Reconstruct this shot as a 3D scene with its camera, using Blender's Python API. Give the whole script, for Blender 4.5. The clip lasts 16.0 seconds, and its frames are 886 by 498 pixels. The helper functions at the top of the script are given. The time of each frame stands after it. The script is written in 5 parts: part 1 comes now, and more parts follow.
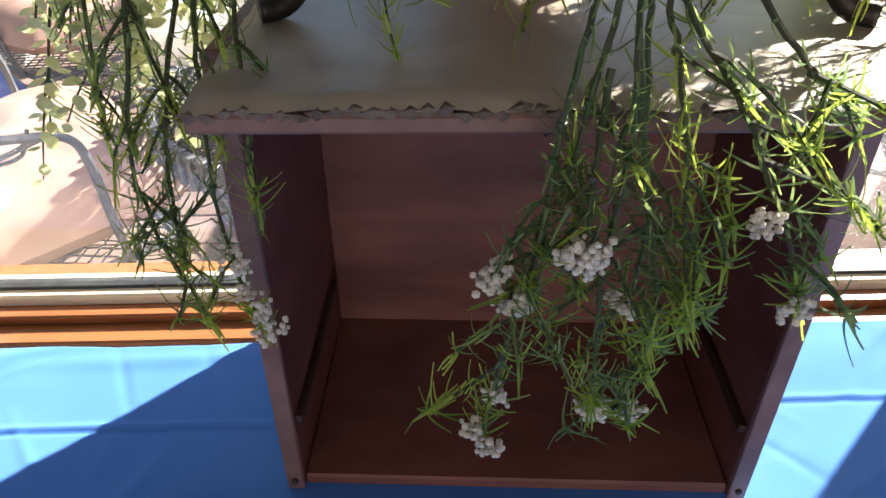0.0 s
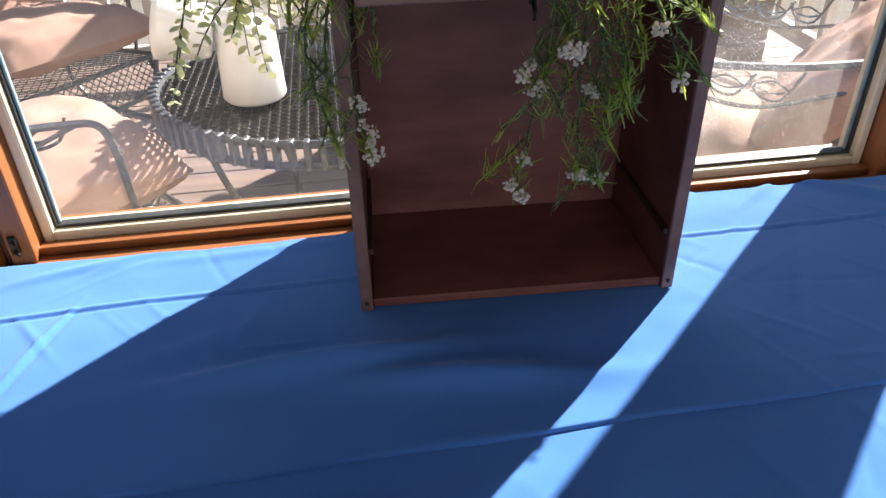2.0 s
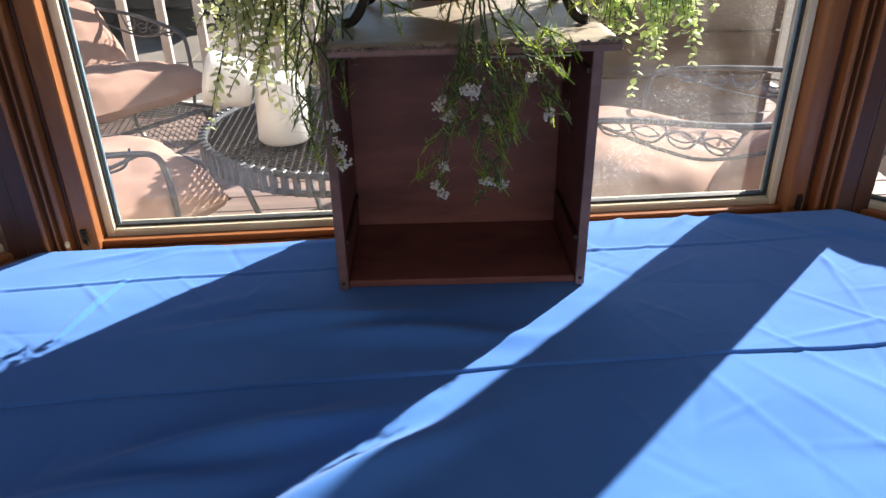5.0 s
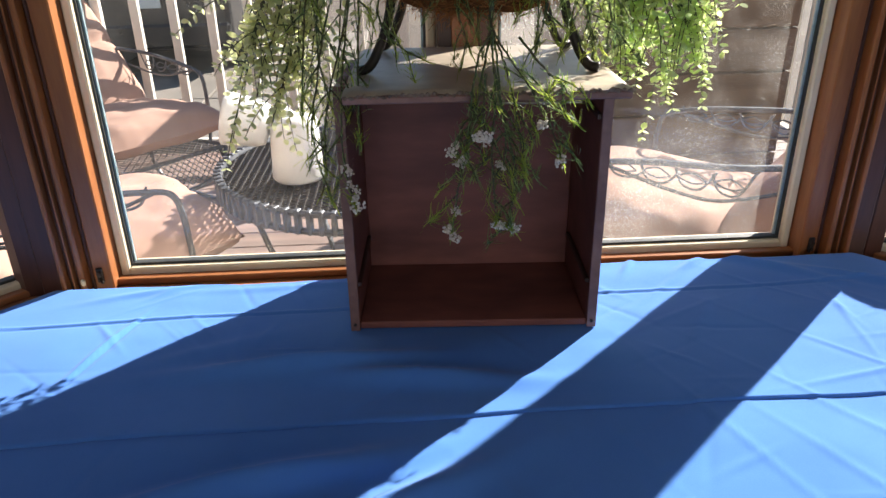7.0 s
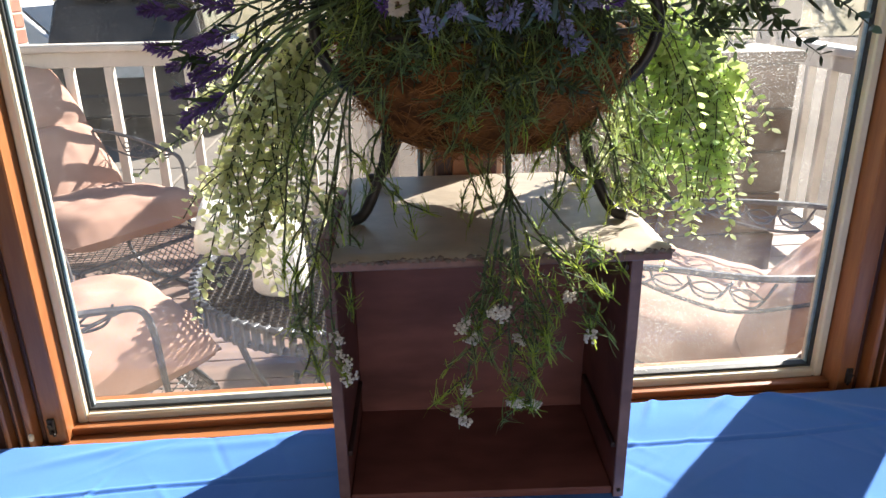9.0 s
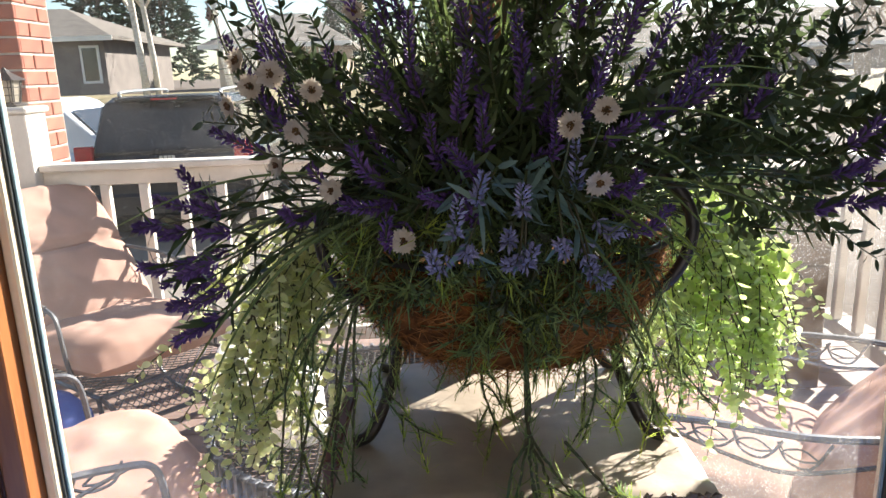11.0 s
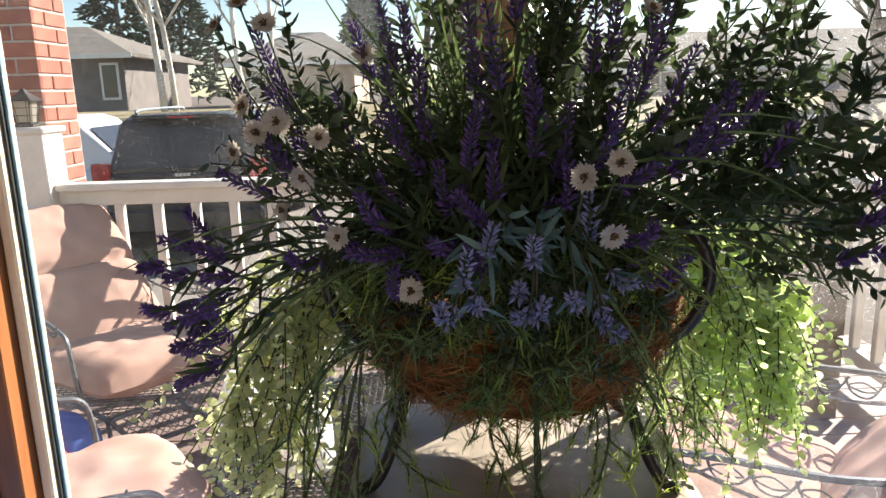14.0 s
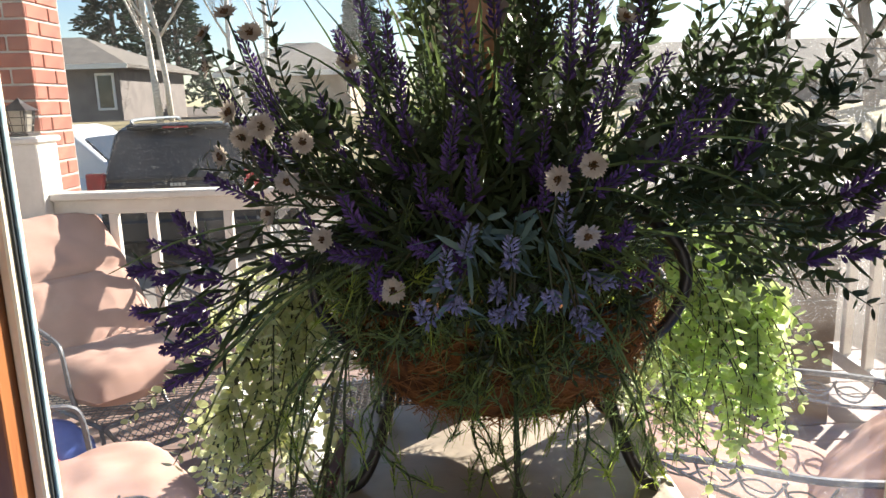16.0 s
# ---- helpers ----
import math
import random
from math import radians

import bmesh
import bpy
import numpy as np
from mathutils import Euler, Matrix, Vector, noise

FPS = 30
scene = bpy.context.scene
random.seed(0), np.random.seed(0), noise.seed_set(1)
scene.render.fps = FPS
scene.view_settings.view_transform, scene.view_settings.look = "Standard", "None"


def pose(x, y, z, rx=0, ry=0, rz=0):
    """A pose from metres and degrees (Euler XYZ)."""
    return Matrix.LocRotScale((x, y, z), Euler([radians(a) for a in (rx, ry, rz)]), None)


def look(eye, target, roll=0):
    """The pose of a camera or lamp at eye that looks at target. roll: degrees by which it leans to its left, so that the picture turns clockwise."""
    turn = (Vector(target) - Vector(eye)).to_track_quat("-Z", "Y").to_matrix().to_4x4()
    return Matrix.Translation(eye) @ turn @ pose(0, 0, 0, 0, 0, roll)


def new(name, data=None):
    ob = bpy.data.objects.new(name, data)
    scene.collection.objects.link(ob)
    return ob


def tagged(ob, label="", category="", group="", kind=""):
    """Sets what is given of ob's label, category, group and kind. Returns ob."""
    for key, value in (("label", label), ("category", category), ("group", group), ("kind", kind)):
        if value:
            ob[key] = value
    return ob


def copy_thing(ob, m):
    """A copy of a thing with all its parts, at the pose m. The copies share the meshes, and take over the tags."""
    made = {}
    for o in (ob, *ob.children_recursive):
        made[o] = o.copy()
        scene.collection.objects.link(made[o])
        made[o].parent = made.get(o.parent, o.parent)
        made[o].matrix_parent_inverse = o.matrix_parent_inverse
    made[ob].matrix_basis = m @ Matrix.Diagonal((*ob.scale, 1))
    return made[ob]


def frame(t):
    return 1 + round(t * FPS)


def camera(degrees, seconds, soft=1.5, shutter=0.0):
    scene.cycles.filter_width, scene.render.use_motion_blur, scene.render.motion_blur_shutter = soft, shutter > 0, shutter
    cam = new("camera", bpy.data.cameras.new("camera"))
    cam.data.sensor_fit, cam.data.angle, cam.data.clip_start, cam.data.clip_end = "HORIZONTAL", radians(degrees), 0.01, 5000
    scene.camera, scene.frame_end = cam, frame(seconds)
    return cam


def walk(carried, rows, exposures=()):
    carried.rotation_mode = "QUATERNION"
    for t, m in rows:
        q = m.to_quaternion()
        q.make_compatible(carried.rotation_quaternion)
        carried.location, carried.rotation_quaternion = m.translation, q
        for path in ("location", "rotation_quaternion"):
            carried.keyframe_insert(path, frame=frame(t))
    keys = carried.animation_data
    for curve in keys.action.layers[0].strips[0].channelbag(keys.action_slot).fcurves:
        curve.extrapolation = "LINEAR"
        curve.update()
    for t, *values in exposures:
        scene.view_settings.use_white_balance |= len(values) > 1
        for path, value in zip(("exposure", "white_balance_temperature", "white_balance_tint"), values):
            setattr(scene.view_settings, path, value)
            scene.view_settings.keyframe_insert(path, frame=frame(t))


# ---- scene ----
cam = camera(63.5, 16.0)
PATH = [
    (0, (-0.077, 0.245, 0.529), (-0.044, 1.878, -0.626), -0.4),
    (0.5, (-0.085, 0.193, 0.512), (-0.027, 1.82, -0.65), -1.0),
    (1, (-0.085, 0.12, 0.498), (0.02, 1.758, -0.646), -1.7),
    (1.5, (-0.153, 0.009, 0.526), (0.023, 1.658, -0.591), -2.0),
    (2, (-0.202, -0.064, 0.54), (0.036, 1.597, -0.55), -1.5),
    (2.5, (-0.185, -0.125, 0.552), (0.073, 1.554, -0.503), -1.2),
    (3, (-0.129, -0.233, 0.568), (0.109, 1.467, -0.459), -1.0),
    (3.5, (-0.105, -0.323, 0.568), (0.097, 1.404, -0.42), -1.1),
    (4, (-0.113, -0.353, 0.58), (0.057, 1.389, -0.387), -1.1),
    (6.5, (-0.112, -0.35, 0.592), (0.0, 1.45, -0.272), -1.0),
    (7, (-0.114, -0.352, 0.6), (-0.007, 1.459, -0.243), -1.0),
    (7.5, (-0.103, -0.344, 0.609), (0.001, 1.481, -0.203), -1.0),
    (8, (-0.089, -0.328, 0.631), (0.013, 1.51, -0.151), -1.3),
    (8.5, (-0.104, -0.272, 0.647), (0.024, 1.582, -0.093), -1.2),
    (9, (-0.125, -0.168, 0.674), (0.032, 1.698, -0.029), -1.0),
    (9.5, (-0.129, -0.082, 0.702), (0.036, 1.802, 0.051), -1.2),
    (10, (-0.116, -0.071, 0.741), (0.017, 1.835, 0.151), -1.3),
    (10.2, (-0.109, -0.068, 0.754), (0.009, 1.847, 0.192), -1.5),
    (12.3, (-0.088, -0.054, 0.825), (-0.056, 1.895, 0.38), -1.4),
    (12.5, (-0.09, -0.054, 0.828), (-0.06, 1.896, 0.382), -1.3),
    (13, (-0.092, -0.049, 0.817), (-0.06, 1.903, 0.381), -1.3),
    (13.5, (-0.09, -0.04, 0.815), (-0.057, 1.911, 0.376), -1.3),
    (14, (-0.088, -0.036, 0.813), (-0.049, 1.916, 0.379), -1.5),
    (14.5, (-0.085, -0.043, 0.815), (-0.041, 1.91, 0.387), -1.4),
    (15, (-0.08, -0.046, 0.811), (-0.035, 1.909, 0.391), -1.6),
    (15.5, (-0.078, -0.051, 0.813), (-0.03, 1.905, 0.396), -1.7),
    (16, (-0.076, -0.056, 0.81), (-0.025, 1.902, 0.401), -1.6),
]
EXPOSURES = [(0, 2.45), (0.5, 2.7), (1.0, 2.65), (1.5, 2.3), (3.0, 1.85), (4.0, 1.75), (7.0, 1.9), (9.0, 2.05), (10.0, 2.15), (12.5, 2.0), (16, 1.95)]
walk(cam, [(t, look(eye, target, roll)) for t, eye, target, roll in PATH], EXPOSURES)

# ---- world, sun ----
SUN_EL, SUN_AZ = 30.0, 47.0
world = bpy.data.worlds.new("sky")
scene.world = world
world.use_nodes = True
wt = world.node_tree
sky = wt.nodes.new("ShaderNodeTexSky")
sky.sky_type = "NISHITA"
sky.sun_disc = False
sky.dust_density, sky.ozone_density = 0.25, 2.0
sky.sun_elevation, sky.sun_rotation = radians(SUN_EL), radians(SUN_AZ)
wt.links.new(sky.outputs[0], wt.nodes["Background"].inputs[0])
wt.nodes["Background"].inputs[1].default_value = 0.043
sun = new("sun", bpy.data.lights.new("sun", "SUN"))
sun.data.energy, sun.data.angle, sun.data.color = 4.2, radians(0.55), (1.0, 0.93, 0.84)
ce = math.cos(radians(SUN_EL))
sun.matrix_world = look((6 * ce, 6 * ce, 8 * math.sin(radians(SUN_EL))),
                        (6 * ce - ce * math.sin(radians(SUN_AZ)), 6 * ce - ce * math.cos(radians(SUN_AZ)),
                         8 * math.sin(radians(SUN_EL)) - math.sin(radians(SUN_EL))))


# ---- materials ----
def mat(name, c1, c2=None, scale=8.0, rough=0.6, metal=0.0, bump=0.15, fine=60.0, stretch=(1, 1, 1), trans=0.0,
        rand=0.0, island=0.0, spec=0.5, contrast=(0.35, 0.65), sheen=0.0, bdist=0.004):
    m = bpy.data.materials.new(name)
    m.use_nodes = True
    nt = m.node_tree
    N, L = nt.nodes, nt.links
    p = N["Principled BSDF"]
    out = N["Material Output"]
    c2 = c2 or tuple(min(1, c * 0.75) for c in c1)
    tc = N.new("ShaderNodeTexCoord")
    mp = N.new("ShaderNodeMapping")
    mp.inputs["Scale"].default_value = stretch
    L.new(tc.outputs["Object"], mp.inputs[0])
    n1 = N.new("ShaderNodeTexNoise")
    n1.inputs["Scale"].default_value, n1.inputs["Detail"].default_value = scale, 5
    L.new(mp.outputs[0], n1.inputs["Vector"])
    n2 = N.new("ShaderNodeTexNoise")
    n2.inputs["Scale"].default_value, n2.inputs["Detail"].default_value = fine, 4
    L.new(mp.outputs[0], n2.inputs["Vector"])
    add = N.new("ShaderNodeMath")
    add.operation = "MULTIPLY_ADD"
    L.new(n2.outputs[0], add.inputs[0])
    add.inputs[1].default_value = 0.35
    sub = N.new("ShaderNodeMath")
    sub.operation = "SUBTRACT"
    L.new(n1.outputs[0], sub.inputs[0])
    sub.inputs[1].default_value = 0.17
    L.new(sub.outputs[0], add.inputs[2])
    ramp = N.new("ShaderNodeValToRGB")
    ramp.color_ramp.elements[0].position, ramp.color_ramp.elements[1].position = contrast
    ramp.color_ramp.elements[0].color, ramp.color_ramp.elements[1].color = (*c1, 1), (*c2, 1)
    L.new(add.outputs[0], ramp.inputs[0])
    col = ramp.outputs[0]
    if rand or island:
        hsv = N.new("ShaderNodeHueSaturation")
        src = N.new("ShaderNodeNewGeometry" if island else "ShaderNodeObjectInfo")
        mr = N.new("ShaderNodeMapRange")
        k = island or rand
        mr.inputs["To Min"].default_value, mr.inputs["To Max"].default_value = 1 - k, 1 + k
        L.new(src.outputs["Random Per Island" if island else "Random"], mr.inputs["Value"])
        L.new(mr.outputs[0], hsv.inputs["Value"])
        L.new(col, hsv.inputs["Color"])
        col = hsv.outputs[0]
    L.new(col, p.inputs["Base Color"])
    p.inputs["Roughness"].default_value, p.inputs["Metallic"].default_value = rough, metal
    p.inputs["Specular IOR Level"].default_value = spec
    if sheen:
        p.inputs["Sheen Weight"].default_value = sheen
    if bump:
        b = N.new("ShaderNodeBump")
        b.inputs["Strength"].default_value, b.inputs["Distance"].default_value = bump, bdist
        L.new(n2.outputs[0], b.inputs["Height"])
        L.new(b.outputs[0], p.inputs["Normal"])
    if trans:
        tr = N.new("ShaderNodeBsdfTranslucent")
        L.new(col, tr.inputs[0])
        mx = N.new("ShaderNodeMixShader")
        mx.inputs[0].default_value = trans
        L.new(p.outputs[0], mx.inputs[1])
        L.new(tr.outputs[0], mx.inputs[2])
        L.new(mx.outputs[0], out.inputs[0])
    return m


def glass_mat(name, dirt, fine):
    """Clear pane with dried water spots and dust."""
    m = bpy.data.materials.new(name)
    m.use_nodes = True
    nt = m.node_tree
    N, L = nt.nodes, nt.links
    out = N["Material Output"]
    N.remove(N["Principled BSDF"])
    tc = N.new("ShaderNodeTexCoord")
    clear, gloss = N.new("ShaderNodeBsdfTransparent"), N.new("ShaderNodeBsdfGlossy")
    clear.inputs[0].default_value = (0.97, 0.985, 0.975, 1)
    gloss.inputs["Roughness"].default_value = 0.01
    fr = N.new("ShaderNodeFresnel")
    fr.inputs[0].default_value = 1.5
    mx = N.new("ShaderNodeMixShader")
    L.new(fr.outputs[0], mx.inputs[0])
    L.new(clear.outputs[0], mx.inputs[1])
    L.new(gloss.outputs[0], mx.inputs[2])
    dust = N.new("ShaderNodeBsdfTranslucent")
    dust.inputs[0].default_value = (0.8, 0.78, 0.74, 1)
    vor = N.new("ShaderNodeTexVoronoi")
    vor.inputs["Scale"].default_value = fine
    L.new(tc.outputs["Object"], vor.inputs["Vector"])
    spot = N.new("ShaderNodeMapRange")
    spot.inputs["From Min"].default_value, spot.inputs["From Max"].default_value = 0.30, 0.12
    L.new(vor.outputs["Distance"], spot.inputs["Value"])
    big = N.new("ShaderNodeTexNoise")
    big.inputs["Scale"].default_value, big.inputs["Detail"].default_value = 5, 6
    L.new(tc.outputs["Object"], big.inputs["Vector"])
    area = N.new("ShaderNodeMapRange")
    area.inputs["From Min"].default_value, area.inputs["From Max"].default_value = 0.38, 0.66
    area.inputs["To Min"].default_value, area.inputs["To Max"].default_value = 0.10 * dirt, 1.0 * dirt
    L.new(big.outputs[0], area.inputs["Value"])
    wht = N.new("ShaderNodeTexWhiteNoise")
    L.new(vor.outputs["Position"], wht.inputs["Vector"])
    mul = N.new("ShaderNodeMath")
    mul.operation = "MULTIPLY"
    L.new(spot.outputs[0], mul.inputs[0])
    L.new(area.outputs[0], mul.inputs[1])
    mul2 = N.new("ShaderNodeMath")
    mul2.operation = "MULTIPLY"
    L.new(mul.outputs[0], mul2.inputs[0])
    L.new(wht.outputs["Value"], mul2.inputs[1])
    film_ = N.new("ShaderNodeMath")
    film_.operation = "MULTIPLY_ADD"
    L.new(area.outputs[0], film_.inputs[0])
    film_.inputs[1].default_value = 0.05
    L.new(mul2.outputs[0], film_.inputs[2])
    mx2 = N.new("ShaderNodeMixShader")
    L.new(film_.outputs[0], mx2.inputs[0])
    L.new(mx.outputs[0], mx2.inputs[1])
    L.new(dust.outputs[0], mx2.inputs[2])
    L.new(mx2.outputs[0], out.inputs[0])
    return m


M_CLOTH = mat("blue_cotton", (0.078, 0.225, 0.61), (0.060, 0.185, 0.54), 3, 0.95, bump=0.25, fine=900, spec=0.1, sheen=0.15, bdist=0.0006)
M_CRATE = mat("reddish_wood", (0.23, 0.085, 0.068), (0.12, 0.042, 0.036), 9, 0.5, bump=0.06, fine=34, stretch=(0.45, 1, 1.6), spec=0.35, contrast=(0.36, 0.72))
M_CRATE_EDGE = mat("painted_edge", (0.25, 0.14, 0.12), (0.16, 0.085, 0.075), 12, 0.55, bump=0.1, fine=90)
M_SLATE = mat("tan_stone_top", (0.47, 0.40, 0.31), (0.33, 0.28, 0.22), 9, 0.42, bump=0.35, fine=38, bdist=0.003)
M_SLATE_EDGE = mat("chipped_edge", (0.20, 0.155, 0.125), (0.10, 0.07, 0.06), 30, 0.7, bump=0.5, fine=120)
M_RUNNER = mat("dark_runner", (0.06, 0.03, 0.025), (0.03, 0.015, 0.012), 20, 0.5)
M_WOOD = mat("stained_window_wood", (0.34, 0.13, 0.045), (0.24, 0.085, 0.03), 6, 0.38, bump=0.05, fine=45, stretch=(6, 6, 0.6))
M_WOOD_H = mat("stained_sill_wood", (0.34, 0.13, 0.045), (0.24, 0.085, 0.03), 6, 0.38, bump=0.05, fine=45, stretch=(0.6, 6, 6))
M_DARK = mat("dark_brown_wood", (0.085, 0.032, 0.022), (0.055, 0.02, 0.014), 6, 0.4, bump=0.05, fine=40, stretch=(6, 6, 0.6))
M_CREAM = mat("cream_sash", (0.74, 0.66, 0.50), (0.66, 0.57, 0.42), 9, 0.5, bump=0.04, fine=80)
M_GASKET = mat("black_gasket", (0.02, 0.022, 0.024), (0.035, 0.04, 0.042), 30, 0.6)
M_SPACER = mat("spacer_reflection_blue", (0.35, 0.47, 0.52), (0.22, 0.33, 0.38), 30, 0.35, metal=0.4)
M_GLASS = glass_mat("slightly_dusty_glass", 0.5, 420)
M_GLASS_R = glass_mat("dusty_glass", 2.3, 430)
M_IRON = mat("black_iron", (0.03, 0.028, 0.028), (0.055, 0.045, 0.04), 40, 0.45, metal=0.6, bump=0.2, fine=120)
M_PIRON = mat("weathered_dark_iron", (0.075, 0.08, 0.095), (0.13, 0.135, 0.15), 30, 0.5, metal=0.35, bump=0.2, fine=120)
M_COCO = mat("coco_fibre", (0.24, 0.095, 0.03), (0.08, 0.032, 0.012), 40, 0.95, bump=0.8, fine=160, spec=0.1, bdist=0.006)
M_FIBRE = mat("loose_fibre", (0.42, 0.19, 0.06), (0.26, 0.10, 0.03), 60, 0.9, bump=0, trans=0.2)
M_STEM = mat("green_stem", (0.035, 0.07, 0.02), (0.05, 0.045, 0.02), 30, 0.6, bump=0)
M_FERN = mat("fern_green", (0.32, 0.38, 0.12), (0.17, 0.27, 0.11), 14, 0.5, bump=0, trans=0.6, island=0.35)
M_FERN_Y = mat("fern_yellow_green", (0.48, 0.56, 0.09), (0.33, 0.44, 0.08), 14, 0.5, bump=0, trans=0.6, island=0.3)
M_LEAF = mat("boxwood_leaf", (0.095, 0.13, 0.05), (0.055, 0.08, 0.04), 16, 0.42, bump=0, trans=0.4, island=0.35)
M_PALE = mat("variegated_leaf", (0.76, 0.84, 0.44), (0.60, 0.74, 0.26), 60, 0.5, bump=0, trans=0.62, island=0.2)
M_PALE2 = mat("cream_green_leaf", (0.78, 0.79, 0.50), (0.64, 0.69, 0.33), 60, 0.5, bump=0, trans=0.62, island=0.2)
M_SAGE = mat("sage_leaf", (0.20, 0.30, 0.27), (0.13, 0.22, 0.20), 30, 0.6, bump=0, trans=0.3, island=0.25)
M_PURPLE = mat("purple_lavender", (0.15, 0.075, 0.27), (0.085, 0.04, 0.18), 30, 0.7, bump=0, trans=0.25, island=0.35)
M_BLUE = mat("blue_lavender", (0.33, 0.33, 0.55), (0.24, 0.25, 0.45), 30, 0.7, bump=0, trans=0.25, island=0.3)
M_WHITE = mat("white_blossom", (0.84, 0.79, 0.72), (0.72, 0.65, 0.57), 60, 0.7, bump=0, trans=0.3, island=0.1)
M_PETAL = mat("daisy_petal", (0.62, 0.55, 0.47), (0.50, 0.43, 0.35), 60, 0.7, bump=0, trans=0.3, island=0.1)
M_EYE = mat("flower_eye", (0.09, 0.04, 0.025), (0.16, 0.09, 0.03), 90, 0.8, bump=0.4, fine=300)
M_GRASS = mat("striped_grass", (0.20, 0.27, 0.09), (0.10, 0.15, 0.05), 30, 0.5, bump=0, trans=0.3, island=0.3)
M_CUSHION = mat("pink_cushion", (0.46, 0.30, 0.245), (0.37, 0.235, 0.19), 5, 0.95, bump=0.3, fine=350, spec=0.1, bdist=0.001)
M_PIPING = mat("cushion_piping", (0.33, 0.20, 0.16), (0.25, 0.15, 0.12), 20, 0.9)
M_DECK = mat("deck_board", (0.27, 0.185, 0.155), (0.19, 0.13, 0.11), 5, 0.7, bump=0.25, fine=60, stretch=(0.3, 4, 4), rand=0.15)
M_RAIL = mat("white_rail_paint", (0.70, 0.66, 0.60), (0.60, 0.56, 0.50), 6, 0.5, bump=0.08, fine=60)
M_FANW = mat("white_plastic", (0.80, 0.79, 0.76), (0.74, 0.73, 0.70), 10, 0.35, bump=0)
M_GRILLE = mat("grey_grille", (0.45, 0.46, 0.46), (0.36, 0.37, 0.37), 10, 0.4, bump=0)
M_BRICK = mat("red_brick", (0.38, 0.135, 0.085), (0.27, 0.085, 0.055), 12, 0.85, bump=0.4, fine=140, rand=0.2)
M_MORTAR = mat("mortar", (0.50, 0.45, 0.40), (0.40, 0.36, 0.32), 30, 0.9, bump=0.4, fine=120)
M_BLACKCAR = mat("black_car_paint", (0.012, 0.013, 0.016), (0.02, 0.021, 0.025), 4, 0.22, bump=0)
M_CARGLASS = mat("dark_car_glass", (0.015, 0.018, 0.022), (0.025, 0.028, 0.032), 3, 0.08, bump=0)
M_WHITECAR = mat("white_car_paint", (0.74, 0.75, 0.77), (0.68, 0.69, 0.71), 3, 0.25, bump=0)
M_REDLIGHT = mat("red_tail_light", (0.62, 0.02, 0.03), (0.42, 0.012, 0.02), 14, 0.15, bump=0, trans=0.3)
M_SILVER = mat("silver_trim", (0.6, 0.6, 0.6), (0.5, 0.5, 0.5), 10, 0.3, metal=0.8, bump=0)
M_TYRE = mat("tyre_rubber", (0.02, 0.02, 0.02), (0.03, 0.03, 0.03), 30, 0.85)
M_STUCCO = mat("tan_siding", (0.19, 0.165, 0.15), (0.14, 0.12, 0.11), 2, 0.9, bump=0.2, fine=30)
M_STUCCO2 = mat("pale_stucco", (0.45, 0.36, 0.27), (0.38, 0.30, 0.22), 2, 0.9, bump=0.2, fine=30)
M_ROOF = mat("grey_shingle", (0.17, 0.15, 0.13), (0.12, 0.105, 0.09), 3, 0.95, bump=0.6, fine=25, bdist=0.02)
M_TRIMW = mat("white_house_trim", (0.78, 0.77, 0.74), (0.70, 0.69, 0.66), 4, 0.6, bump=0)
M_BIRCH = mat("birch_bark", (0.72, 0.68, 0.62), (0.45, 0.40, 0.35), 9, 0.85, bump=0.3, fine=30, stretch=(1, 1, 3))
M_BARK = mat("grey_bark", (0.20, 0.16, 0.13), (0.13, 0.10, 0.08), 9, 0.9, bump=0.4, fine=40, stretch=(3, 3, 0.6))
M_TWIG = mat("bare_twigs", (0.33, 0.26, 0.20), (0.24, 0.18, 0.14), 3, 0.9, bump=0)
M_PINE = mat("pine_needles", (0.03, 0.055, 0.03), (0.02, 0.04, 0.022), 3, 0.8, bump=0, trans=0.15, island=0.35)
M_GROUND = mat("brown_ground", (0.13, 0.098, 0.075), (0.085, 0.064, 0.05), 0.9, 0.95, bump=0.5, fine=14, bdist=0.02, contrast=(0.3, 0.7))
M_LAWN = mat("dry_lawn", (0.25, 0.20, 0.10), (0.18, 0.15, 0.075), 1.2, 0.95, bump=0.6, fine=20, bdist=0.02)
M_PAVE = mat("driveway_concrete", (0.22, 0.19, 0.165), (0.16, 0.14, 0.12), 1.5, 0.9, bump=0.3, fine=40)
M_WALL = mat("interior_paint", (0.50, 0.45, 0.38), (0.46, 0.41, 0.35), 2, 0.9, bump=0.05)
M_CEIL = mat("ceiling_paint", (0.70, 0.68, 0.64), (0.66, 0.64, 0.60), 2, 0.9, bump=0.05)
M_FLOOR = mat("room_floor_wood", (0.22, 0.12, 0.06), (0.15, 0.08, 0.04), 4, 0.4, bump=0.05, stretch=(0.4, 4, 4))
M_LBLUE = mat("light_blue_plastic", (0.25, 0.55, 0.68), (0.20, 0.45, 0.60), 10, 0.5, bump=0)
M_RED = mat("red_print", (0.55, 0.05, 0.06), (0.45, 0.04, 0.05), 10, 0.5, bump=0)
M_NAVY = mat("blue_fabric", (0.06, 0.12, 0.45), (0.04, 0.08, 0.33), 8, 0.8)
M_ROCK = mat("pale_rock", (0.66, 0.62, 0.56), (0.52, 0.48, 0.43), 9, 0.85, bump=0.4, fine=40)
